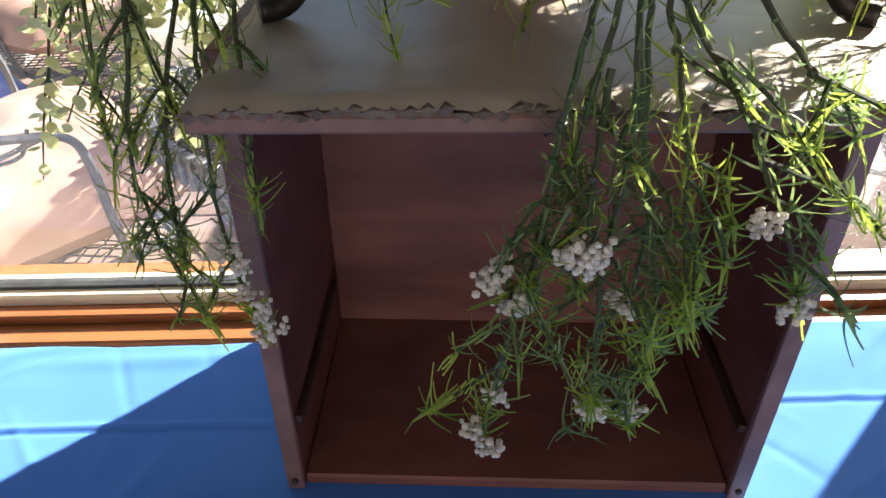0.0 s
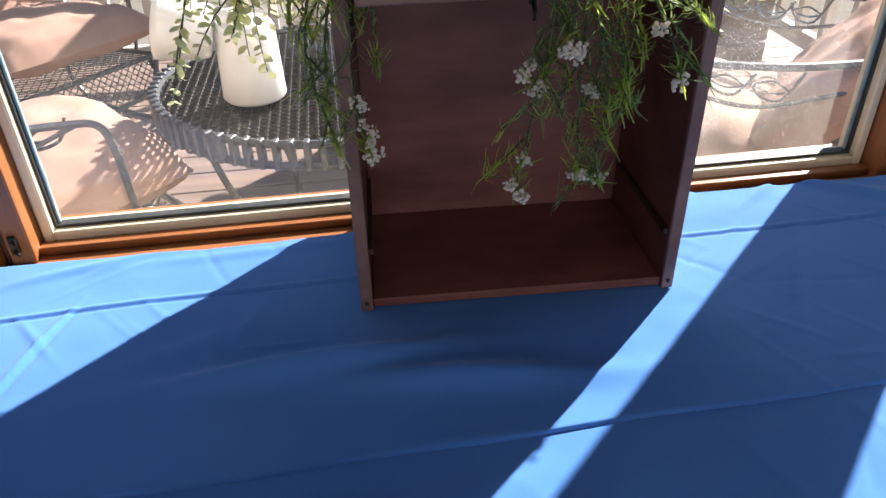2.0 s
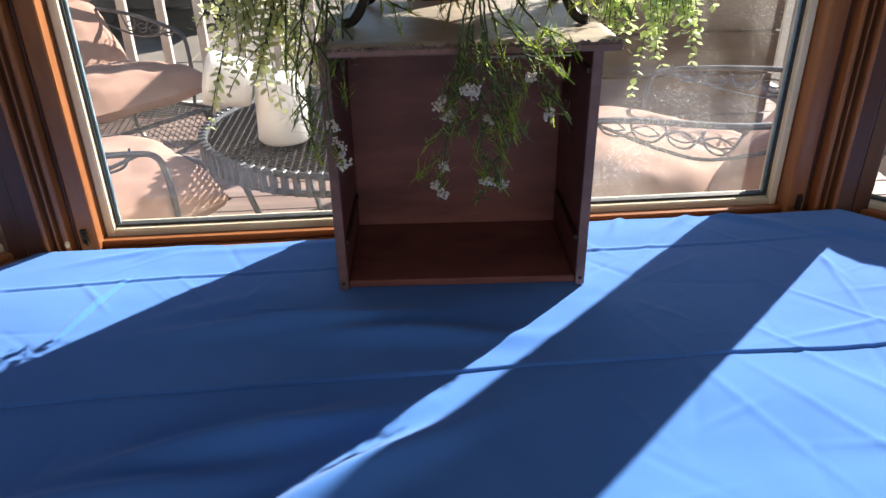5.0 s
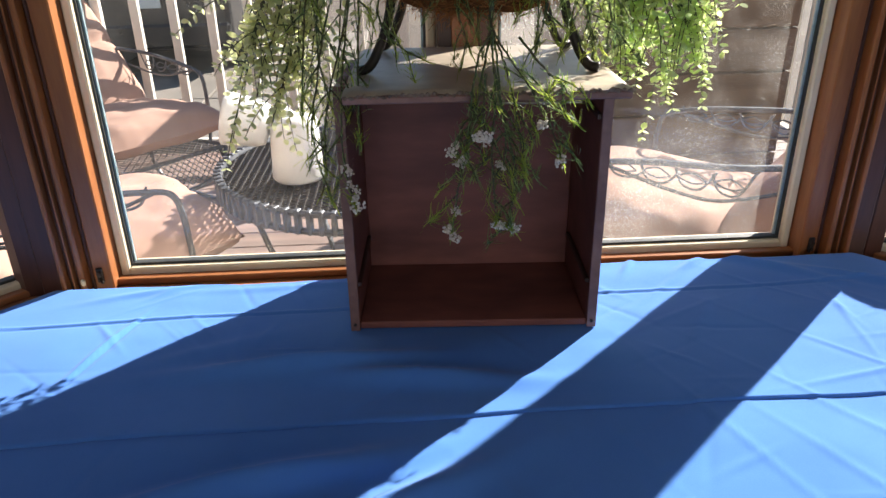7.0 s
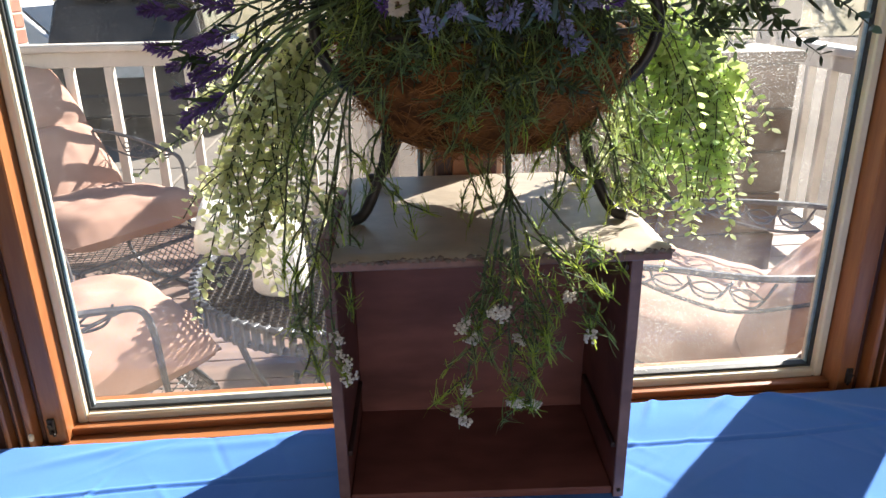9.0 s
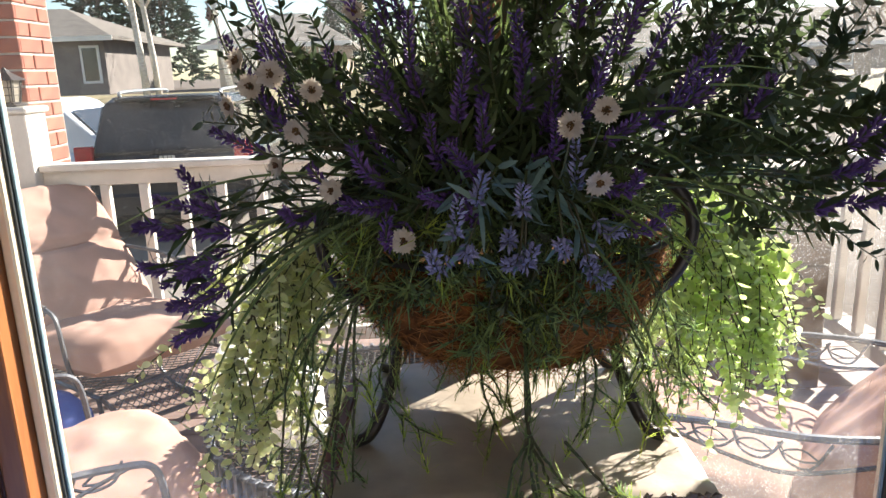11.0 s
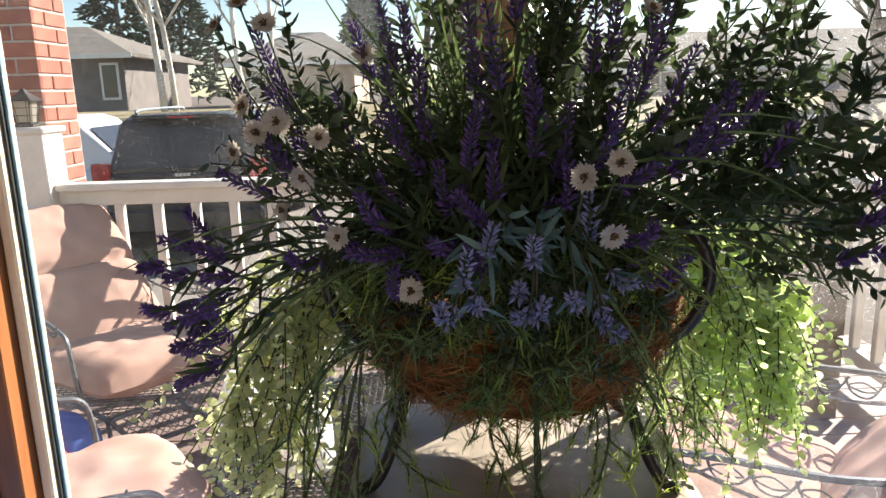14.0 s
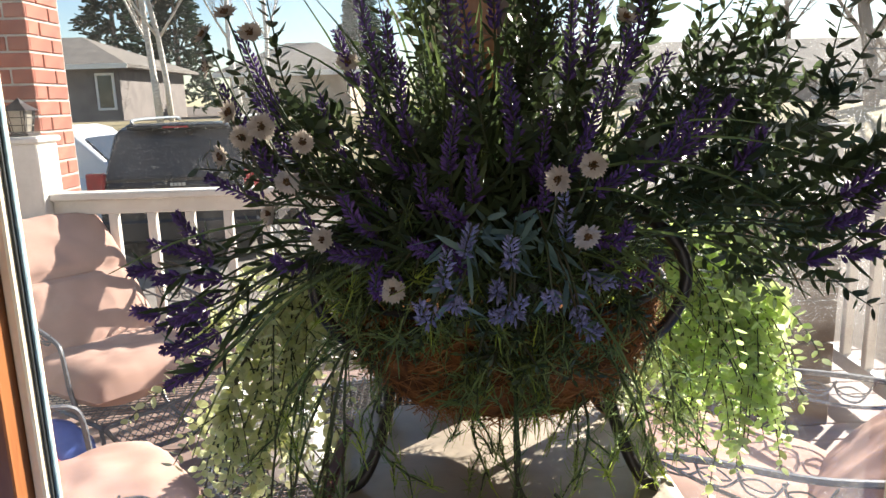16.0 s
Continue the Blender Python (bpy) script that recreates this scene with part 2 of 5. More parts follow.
M_AMBER = mat("lantern_pane", (0.55, 0.50, 0.42), (0.45, 0.40, 0.33), 20, 0.3, bump=0, trans=0.5)
M_CHEST = mat("brown_chest_planks", (0.13, 0.085, 0.055), (0.085, 0.055, 0.035), 5, 0.7, bump=0.3, fine=70, stretch=(0.4, 4, 4), rand=0.1)
M_PLATE = mat("number_plate", (0.55, 0.6, 0.62), (0.45, 0.5, 0.52), 20, 0.4, bump=0)


# ---- mesh helpers ----
_b = bmesh.new()
bmesh.ops.create_icosphere(_b, subdivisions=1, radius=1)
_b.verts.index_update()
ICO = ([v.co.copy() for v in _b.verts], [tuple(v.index for v in f.verts) for f in _b.faces])
_b.free()


class Geo:
    def __init__(s):
        s.v, s.f, s.m = [], [], []

    def add(s, vs, fs, mi=0):
        o = len(s.v)
        s.v.extend(tuple(v) for v in vs)
        s.f.extend(tuple(i + o for i in f) for f in fs)
        s.m.extend([mi] * len(fs))

    def box(s, a, b, mi=0, bev=0.0):
        """A box from corner a to corner b with chamfered edges."""
        (x0, y0, z0), (x1, y1, z1) = a, b
        e = min(bev, (x1 - x0) / 3, (y1 - y0) / 3, (z1 - z0) / 3)
        if e <= 0:
            vs = [(x, y, z) for x in (x0, x1) for y in (y0, y1) for z in (z0, z1)]
            s.add(vs, [(0, 1, 3, 2), (4, 6, 7, 5), (0, 4, 5, 1), (2, 3, 7, 6), (0, 2, 6, 4), (1, 5, 7, 3)], mi)
            return
        bm = bmesh.new()
        bmesh.ops.create_cube(bm, size=1)
        for v in bm.verts:
            v.co = Vector((x0 + (v.co.x + .5) * (x1 - x0), y0 + (v.co.y + .5) * (y1 - y0), z0 + (v.co.z + .5) * (z1 - z0)))
        bmesh.ops.bevel(bm, geom=bm.edges[:], offset=e, segments=1, affect="EDGES", profile=0.5)
        bm.verts.index_update()
        s.add([v.co for v in bm.verts], [[v.index for v in f.verts] for f in bm.faces], mi)
        bm.free()

    def tube(s, pts, r0, r1=None, sides=6, mi=0, flat=1.0):
        r1 = r0 if r1 is None else r1
        pts = [Vector(p) for p in pts]
        n = len(pts)
        vs, fs = [], []
        ref = Vector((0.31, 0.17, 0.93))
        for i, p in enumerate(pts):
            d = (pts[min(i + 1, n - 1)] - pts[max(i - 1, 0)]).normalized()
            a = d.cross(ref)
            if a.length < 0.05:
                a = d.cross(Vector((1, 0, 0)))
            a.normalize()
            b = d.cross(a)
            r = r0 + (r1 - r0) * i / max(1, n - 1)
            for k in range(sides):
                t = 2 * math.pi * k / sides
                vs.append(p + a * (r * math.cos(t)) + b * (r * flat * math.sin(t)))
        for i in range(n - 1):
            for k in range(sides):
                k2 = (k + 1) % sides
                fs.append((i * sides + k, i * sides + k2, (i + 1) * sides + k2, (i + 1) * sides + k))
        fs.append(tuple(range(sides))[::-1])
        fs.append(tuple((n - 1) * sides + k for k in range(sides)))
        s.add(vs, fs, mi)

    def lathe(s, prof, c=(0, 0, 0), seg=24, mi=0):
        vs, fs = [], []
        n = len(prof)
        for i, (r, z) in enumerate(prof):
            for k in range(seg):
                t = 2 * math.pi * k / seg
                vs.append((c[0] + r * math.cos(t), c[1] + r * math.sin(t), c[2] + z))
        for i in range(n - 1):
            for k in range(seg):
                k2 = (k + 1) % seg
                fs.append((i * seg + k, i * seg + k2, (i + 1) * seg + k2, (i + 1) * seg + k))
        fs.append(tuple(range(seg))[::-1])
        fs.append(tuple((n - 1) * seg + k for k in range(seg)))
        s.add(vs, fs, mi)

    def blade(s, p, d, side, L, w, bend=0.0, seg=3, mi=0, oval=False):
        """A leaf: a strip that starts at p, runs along d and curls towards d x side."""
        d, side = Vector(d).normalized(), Vector(side)
        side = side - d * side.dot(d)
        if side.length < 1e-4:
            side = d.orthogonal()
        side.normalize()
        up = d.cross(side)
        vs, fs = [], []
        for i in range(seg + 1):
            t = i / seg
            c = p + d * (L * t) + up * (bend * L * t * t)
            ww = w * (math.sin(math.pi * (0.12 + 0.83 * t)) if oval else (1 - 0.55 * t)) * 0.5
            vs += [c - side * ww, c + side * ww]
        for i in range(seg):
            fs.append((2 * i, 2 * i + 1, 2 * i + 3, 2 * i + 2))
        s.add(vs, fs, mi)

    def ball(s, p, r, mi=0):
        vs, fs = ICO
        s.add([p + v * r for v in vs], fs, mi)

    def bud(s, p, d, L, w, mi=0):
        d = Vector(d).normalized()
        a = d.orthogonal().normalized()
        b = d.cross(a)
        c = p + d * (L * .55)
        vs = [p, p + d * L] + [c + (a * math.cos(t) + b * math.sin(t)) * w for t in (0, 1.571, 3.142, 4.712)]
        s.add(vs, [(0, 3, 2), (0, 4, 3), (0, 5, 4), (0, 2, 5), (1, 2, 3), (1, 3, 4), (1, 4, 5), (1, 5, 2)], mi)

    def mesh(s, name, mats, smooth=False):
        me = bpy.data.meshes.new(name)
        me.from_pydata([tuple(v) for v in s.v], [], s.f)
        for m in (mats if isinstance(mats, (list, tuple)) else [mats]):
            me.materials.append(m)
        me.polygons.foreach_set("material_index", s.m)
        if smooth:
            me.polygons.foreach_set("use_smooth", [True] * len(me.polygons))
        me.update()
        return me

    def part(s, name, mats, parent=None, label="", smooth=False):
        ob = new(name, s.mesh(name, mats, smooth))
        if parent is not None:
            ob.parent = parent
        return tagged(ob, label)


def thing(name, label, category, group="", kind="", m=None):
    e = tagged(new(name), label, category, group, kind)
    e.empty_display_size = 0.05
    if m is not None:
        e.matrix_world = m
    return e


def boxpart(name, a, b, mt, parent=None, bev=0.002, label=""):
    g = Geo()
    g.box(a, b, 0, bev)
    return g.part(name, mt, parent, label)


# fill lamp added behind the camera, brightens the shaded room side
AREA = new("room_fill_light", bpy.data.lights.new("room_fill_light", "AREA"))
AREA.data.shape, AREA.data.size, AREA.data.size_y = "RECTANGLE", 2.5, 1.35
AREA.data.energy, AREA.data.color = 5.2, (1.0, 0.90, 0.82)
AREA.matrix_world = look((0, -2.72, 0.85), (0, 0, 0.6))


def bez(pts, n=6):
    """Smooth curve through the points."""
    P = [Vector(p) for p in pts]
    out = []
    for i in range(len(P) - 1):
        a, b, c, d = P[max(i - 1, 0)], P[i], P[i + 1], P[min(i + 2, len(P) - 1)]
        for k in range(n):
            t = k / n
            out.append(0.5 * ((2 * b) + (c - a) * t + (2 * a - 5 * b + 4 * c - d) * t * t + (3 * b - a - 3 * c + d) * t ** 3))
    return out + [P[-1]]


R = random.Random(7)


def rv(k=1.0):
    return Vector((R.uniform(-k, k), R.uniform(-k, k), R.uniform(-k, k)))


# ---- room shell ----
def structure(name, a, b, mt, label, cat, bev=0.0):
    return tagged(boxpart(name, a, b, mt, None, bev), label, cat, kind="structure")


structure("floor", (-3, -2.7, -0.56), (3, 0.34, -0.5), M_FLOOR, "brown wooden floor of the room", "floor")
structure("ceiling", (-3, -2.7, 1.9), (3, 0.32, 2.0), M_CEIL, "white painted ceiling of the room", "ceiling")
# unseen back wall, its opening added to hold the fill lamp
structure("wall_back_low", (-3, -2.8, -0.5), (3, -2.7, 0.15), M_WALL, "plain beige painted wall under an added opening", "wall")
structure("wall_back_high", (-3, -2.8, 1.55), (3, -2.7, 1.9), M_WALL, "plain beige painted wall over an added opening", "wall")
structure("wall_back_left", (-3, -2.8, 0.15), (-1.3, -2.7, 1.55), M_WALL, "plain beige painted wall beside an added opening", "wall")
structure("wall_back_right", (1.3, -2.8, 0.15), (3, -2.7, 1.55), M_WALL, "plain beige painted wall beside an added opening", "wall")
structure("wall_left", (-3.1, -2.8, -0.5), (-3, 0.42, 1.9), M_WALL, "plain beige painted wall", "wall")
structure("wall_right", (3, -2.8, -0.5), (3.1, 0.42, 1.9), M_WALL, "plain beige painted wall", "wall")
structure("wall_front_left", (-3, 0.32, -0.5), (-1.36, 0.42, 1.9), M_WALL, "beige painted wall beside the bay", "wall")
structure("wall_front_right", (1.36, 0.32, -0.5), (3, 0.42, 1.9), M_WALL, "beige painted wall beside the bay", "wall")
structure("wall_bay_header", (-1.36, 0.32, 1.44), (1.36, 0.42, 1.9), M_WALL, "beige painted wall over the bay", "wall")


def bay_prism(name, z0, z1, mt, label, cat, out=0.0, front=0.33):
    """Slab with the bay's plan."""
    o = out
    pl = [(-1.36 - o, front), (1.36 + o, front), (1.36 + o, 0.38), (0.80 + o * .6, 0.93 + o), (-0.80 - o * .6, 0.93 + o), (-1.36 - o, 0.38)]
    g = Geo()
    n = len(pl)
    g.add([(x, y, z0) for x, y in pl] + [(x, y, z1) for x, y in pl],
          [tuple(range(n))[::-1], tuple(range(n, 2 * n))] + [(i, (i + 1) % n, n + (i + 1) % n, n + i) for i in range(n)])
    return tagged(g.part(name, mt), label, cat, kind="structure")


bay_prism("ceiling_bay", 1.44, 1.5, M_CEIL, "painted ceiling of the bay window", "ceiling", 0.12)
bay_prism("wall_bay_base", -1.0, -0.045, M_WALL, "wall below the bay window", "wall", 0.05)
structure("bench_base", (-1.3, -0.14, -0.5), (1.3, 0.33, -0.035), M_DARK, "dark wooden window seat under the blue cloth", "window seat", 0.004)


# ---- bay windows ----
def window_unit(name, half, post, m, mull=None, label="", corner=0):
    """A wood window: cream sashes with glass in brown frames. half: half width of the glass; post: width of the frame beside it."""
    w = thing(name, label, "window", kind="structure", m=m)
    z0, z1 = -0.002, 1.18
    ends = (-half, half)
    # sill, head and stops
    boxpart("window_sill", (-half - 0.06, -0.055, -0.05), (half + 0.06, 0.10, -0.027), M_WOOD_H, w)
    boxpart("bottom_stop", (-half - 0.022, -0.024, -0.027), (half + 0.022, -0.003, -0.014), M_WOOD_H, w)
    boxpart("window_head", (-half - post, -0.06, z1 + 0.03), (half + post, 0.10, 1.44), M_WOOD_H, w)
    for s in (-1, 1):
        e = s * half

        def bx(nm, d0, d1, y0, y1, mt, zb=-0.045, zt=1.44):
            xa, xb = sorted((e + s * d0, e + s * d1))
            boxpart(nm, (xa, y0, zb), (xb, y1, zt), mt, w, 0.0025)
        bx("jamb_stop", 0.017, 0.050, -0.042, 0.046, M_WOOD)
        # grooves, recesses and the corner panel take the darker wood colour
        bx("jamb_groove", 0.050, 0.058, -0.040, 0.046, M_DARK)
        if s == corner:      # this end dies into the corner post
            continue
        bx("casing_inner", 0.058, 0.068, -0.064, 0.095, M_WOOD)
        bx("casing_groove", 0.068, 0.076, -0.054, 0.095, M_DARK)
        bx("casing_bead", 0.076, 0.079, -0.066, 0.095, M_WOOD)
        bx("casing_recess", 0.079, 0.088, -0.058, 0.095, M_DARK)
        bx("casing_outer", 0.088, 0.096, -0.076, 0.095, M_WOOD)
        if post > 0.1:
            # unseen post added outside to cut the edge of the sun strip
            bx("sun_strip_blocker", 0.106, post, 0.09, 0.168, M_CREAM)
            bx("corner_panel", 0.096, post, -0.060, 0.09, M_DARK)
    # sashes
    spans = [(-half, half)] if mull is None else [(-half, mull[0]), (mull[1], half)]
    if mull is not None:
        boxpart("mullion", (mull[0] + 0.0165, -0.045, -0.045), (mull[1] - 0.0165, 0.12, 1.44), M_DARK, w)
        boxpart("mullion_bead", (mull[0] + 0.040, -0.055, -0.045), (mull[1] - 0.040, -0.045, 1.44), M_WOOD, w, 0.001)
    for a, b in spans:
        f = 0.016
        sash = Geo()
        for (x0, x1, za, zb) in ((a - f, a, z0 - f, z1 + f), (b, b + f, z0 - f, z1 + f)):
            sash.box((x0, -0.002, za), (x1, 0.046, zb), 0, 0.003)
        sash.box((a, -0.0015, z0 - f), (b, 0.0455, z0), 0, 0.003)
        sash.box((a, -0.0015, z1), (b, 0.0455, z1 + f), 0, 0.003)
        so = sash.part("sash", M_CREAM, w, "cream-painted sash")
        gk = Geo()
        gk.box((a, 0.012, z0), (b, 0.028, z0 + 0.005), 0)
        gk.box((a, 0.012, z0 + 0.005), (a + 0.004, 0.028, z1), 0)
        gk.box((b - 0.004, 0.012, z0 + 0.005), (b, 0.028, z1), 0)
        gk.part("gasket", M_GASKET, so)
        # spacer strips; their blue tint stands for reflections in the double glazing
        sp = Geo()
        for x in ((a + 0.0045, a + 0.008), (b - 0.008, b - 0.0045)):
            sp.box((x[0], 0.018, z0 + 0.006), (x[1], 0.024, z1), 0)
        sp.part("spacer", M_SPACER, so)
        pane = Geo()
        pane.add([(a, 0.021, z0), (b, 0.021, z0), (b, 0.021, z1), (a, 0.021, z1)], [(0, 1, 2, 3)])
        po = pane.part("pane", M_GLASS_R if a > 0 else M_GLASS, so)
        po.visible_shadow = False
    # lock plates in the lower corners
    for s in (-1, 1):
        g = Geo()
        x = s * (half + 0.037)
        g.box((x - 0.006, -0.047, -0.008), (x + 0.006, -0.0415, 0.022), 0, 0.002)
        g.tube([(x, -0.047, 0.012), (x, -0.052, 0.012)], 0.0035, sides=8)
        g.tube([(x, -0.047, 0.0), (x - s * 0.008, -0.055, -0.004)], 0.0025, sides=6)
        g.part("corner_bracket", M_IRON, w)
    return w


GY = 0.915
window_unit("window_1", 0.642, 0.138, pose(0, GY, 0), (-0.062, 0.062), "wide bay window with cream sashes in stained wood")
c45 = math.sqrt(0.5)
window_unit("window_2", 0.30, 0.1, pose(0.805 + c45 * 0.218, GY - 0.015 - c45 * 0.218, 0, 0, 0, -45), None,
            "angled bay window with cream sash in dark wood", -1)
window_unit("window_3", 0.30, 0.1, pose(-0.805 - c45 * 0.218, GY - 0.015 - c45 * 0.218, 0, 0, 0, 45), None,
            "angled bay window with cream sash in dark wood", 1)
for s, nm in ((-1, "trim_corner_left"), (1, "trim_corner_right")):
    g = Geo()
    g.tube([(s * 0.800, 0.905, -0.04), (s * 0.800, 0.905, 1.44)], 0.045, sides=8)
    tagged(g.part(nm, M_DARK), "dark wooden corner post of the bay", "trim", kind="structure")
g = Geo()
g.lathe([(0.003, 0), (0.0045, 0.004), (0.0045, 0.009), (0.002, 0.012)], (-0.70, 0.845, 0.0), 8)
tagged(g.part("window_pin", M_CREAM), "small white pin standing on the blue cloth", "pin")


# ---- blue cloths on the window seat ----
def edge_y(x):
    return 0.828 + 0.008 * math.sin(3 * x) - max(0, abs(x) - 0.74) * 0.98


def seam_y(x):
    return 0.410 + 0.012 * x - 0.02 * x * x + 0.0015 * math.sin(23 * x)


RIDGES = [  # x, y, length along, width across, turn, height
    (-0.27, 0.545, 0.16, 0.018, 3, 0.021), (-0.10, 0.50, 0.14, 0.020, -6, 0.018), (-0.32, 0.30, 0.16, 0.022, 14, 0.028),
    (-0.16, 0.235, 0.15, 0.024, 30, 0.028), (-0.45, 0.22, 0.16, 0.024, 8, 0.026), (-0.42, 0.60, 0.10, 0.015, 20, 0.004),
    (0.36, 0.62, 0.10, 0.010, 60, 0.003), (0.50, 0.32, 0.22, 0.005, -55, 0.0018), (0.44, 0.22, 0.2, 0.005, -62, 0.0018),
    (0.30, 0.34, 0.2, 0.005, -70, 0.0016), (0.62, 0.42, 0.25, 0.005, -48, 0.0018), (0.56, 0.80, 0.12, 0.012, -35, 0.008),
    (0.70, 0.74, 0.12, 0.012, -28, 0.009), (0.42, 0.82, 0.05, 0.008, 40, 0.006), (0.30, 0.82, 0.04, 0.007, 60, 0.005),
    (-0.585, 0.62, 0.075, 0.0045, 72, 0.007), (-0.578, 0.62, 0.075, 0.004, 72, -0.004), (-0.30, 0.80, 0.20, 0.012, 2, 0.003), (-0.55, 0.80, 0.10, 0.010, 15, 0.004)]


RC = random.Random(21)
for k in range(130):     # fine creases from folding
    rx, ry = RC.uniform(-0.7, 0.9), RC.uniform(0.1, 0.8)
    RIDGES.append((rx, ry, RC.uniform(.03, .12), RC.uniform(.0035, .007), RC.choice((-52, -58, 35, 5, 80)) + RC.uniform(-14, 14), RC.uniform(-.0016, .0022)))


def cloth_z(x, y):
    z = 0.0028 * noise.noise((x * 4, y * 6, 1.7)) + 0.0030 * noise.noise((x * 2.2, y * 11, 8.3)) + 0.0009 * noise.noise((x * 17, y * 21, 5))
    for rx, ry, rl, rw, ra, rh in RIDGES:
        c, s_ = math.cos(radians(ra)), math.sin(radians(ra))
        u, v = (x - rx) * c + (y - ry) * s_, -(x - rx) * s_ + (y - ry) * c
        q = (u / rl) ** 2 + (v / rw) ** 2
        if q < 9:
            z += rh * math.exp(-q)
    d = max(abs(x + 0.004) - 0.19, abs(y - 0.73) - 0.11, 0)   # lies flat under the crate
    return z * min(1, d / 0.04 + 0.0)


def cloth(name, ya, yb, nx, ny, lift, label, drop=False):
    g = Geo()
    vs = []
    for j in range(ny + 1):
        for i in range(nx + 1):
            x = -1.28 + 2.56 * i / nx
            y0, y1 = ya(x), yb(x)
            y = y0 + (y1 - y0) * j / ny
            hem = y - (0.718 + 0.028 * x + 0.003 * math.sin(11 * x))
            z = cloth_z(x, y) + lift + (0.0022 * math.exp(-(hem / 0.004) ** 2) - 0.0017 * math.exp(-((hem + 0.006) / 0.003) ** 2) if name == "blue_cloth" else 0)
            if name == "blue_cloth" and j == 0:
                z -= 0.004
            if drop and y < -0.14:
                z -= min(0.4, (-0.14 - y) * 1.0)
                y = -0.145 - 0.004 * math.sin(9 * x)
            vs.append((x, y, z))
    fs = [(j * (nx + 1) + i, j * (nx + 1) + i + 1, (j + 1) * (nx + 1) + i + 1, (j + 1) * (nx + 1) + i) for j in range(ny) for i in range(nx)]
    g.add(vs, fs)
    ob = g.part(name, M_CLOTH, None, smooth=True)
    so = ob.modifiers.new("thick", "SOLIDIFY")
    so.thickness, so.offset = 0.0018, -1
    return tagged(ob, label, "cloth")


cloth("blue_cloth", seam_y, edge_y, 600, 190, 0.003, "plain blue cotton cloth with a stitched hem along the window")
cloth("blue_cloth", lambda x: -0.5, lambda x: seam_y(x) + 0.04, 420, 170, -0.001, "plain blue cotton cloth spread over the window seat", True)


# ---- crate with stone-like top ----
CR = pose(-0.010, 0.625, 0.004, 0, 0, -3.3)      # middle of the crate's front foot
crate = thing("wooden_crate", "open reddish-brown wooden drawer cabinet standing on the blue cloth", "cabinet", m=CR)
W2, DP, HT, TK = 0.194, 0.215, 0.386, 0.0145
boxpart("side_panel", (-W2, 0, 0.0), (-W2 + TK, DP, HT), M_CRATE, crate)
boxpart("side_panel", (W2 - TK, 0, 0.0), (W2, DP, HT), M_CRATE, crate)
boxpart("bottom_panel", (-W2 + TK, 0.002, 0.001), (W2 - TK, DP, 0.013), M_CRATE, crate)
boxpart("back_panel", (-W2 + TK, DP - 0.010, 0.013), (W2 - TK, DP - 0.001, HT), M_CRATE, crate)
boxpart("top_panel", (-W2 + TK, 0.002, HT - 0.012), (W2 - TK, DP - 0.010, HT), M_CRATE, crate)
boxpart("front_edge", (-W2, -0.003, 0.0), (-W2 + TK, 0.0, HT), M_CRATE_EDGE, crate, 0.001)
boxpart("front_edge", (W2 - TK, -0.003, 0.0), (W2, 0.0, HT), M_CRATE_EDGE, crate, 0.001)
for s in (-1, 1):
    for z in (0.076, 0.334):
        x = s * (W2 - TK)
        xa, xb = sorted((x, x - s * 0.006))
        boxpart("drawer_runner", (xa, 0.004, z), (xb, 0.185, z + 0.008), M_RUNNER, crate, 0.001, "dark drawer runner")
for s in (-1, 1):
    g = Geo()
    g.lathe([(0.0028, 0), (0.0028, 0.002), (0.001, 0.003)], (0, 0, 0), 8)
    sc = g.part("screw", M_IRON, crate)
    sc.matrix_basis = pose(s * (W2 - TK / 2), -0.003, 0.012, 90)
g = Geo()
g.box((-0.004, -0.004, HT - 0.03), (0.004, 0.0, HT - 0.004), 0, 0.001)
g.tube([(0, -0.004, HT - 0.026), (0, -0.016, HT - 0.034), (0, -0.014, HT - 0.042)], 0.0022, sides=6)
g.part("hook", M_IRON, crate, "small black hook")
boxpart("wire_rail", (0.02, -0.001, HT - 0.027), (0.15, 0.003, HT - 0.0245), M_SLATE, crate, 0.0008)

# top board: front corner (-0.152, 0.55), 0.36 wide
board = thing("stone_top_board", "tan stone-look board with chipped edges lying on the cabinet", "board", m=CR @ pose(0, 0, 0, 0, 0, 1.6))
BX0, BX1, BY0, BY1, BZ0, BZ1 = -0.171, 0.192, -0.101, 0.225, HT, HT + 0.0155
g = Geo()
nx, ny = 90, 60
vs = []
for j in range(ny + 1):
    for i in range(nx + 1):
        x, y = BX0 + (BX1 - BX0) * i / nx, BY0 + (BY1 - BY0) * j / ny
        ed = min(x - BX0, BX1 - x, y - BY0)
        z = BZ1 + 0.0008 * noise.noise((x * 12, y * 12, 0)) + 0.0012 * min(0, noise.noise((x * 30, y * 22, 3)))
        chip = 0.004 * abs(noise.noise((x * 34, y * 34, 9))) + 0.0015
        if ed < 0.011:
            z -= (1 - ed / 0.011) * (chip + 0.0015)
        vs.append((x, y, z))
g.add(vs, [(j * (nx + 1) + i, j * (nx + 1) + i + 1, (j + 1) * (nx + 1) + i + 1, (j + 1) * (nx + 1) + i) for j in range(ny) for i in range(nx)])
g.part("stone_face", M_SLATE, board, smooth=True)
boxpart("edge_band", (BX0 + 0.0005, BY0 + 0.0005, BZ0), (BX1 - 0.0005, BY1, BZ1 - 0.0055), M_CRATE_EDGE, board, 0.002, "dull purple-brown edge")
lip = Geo()
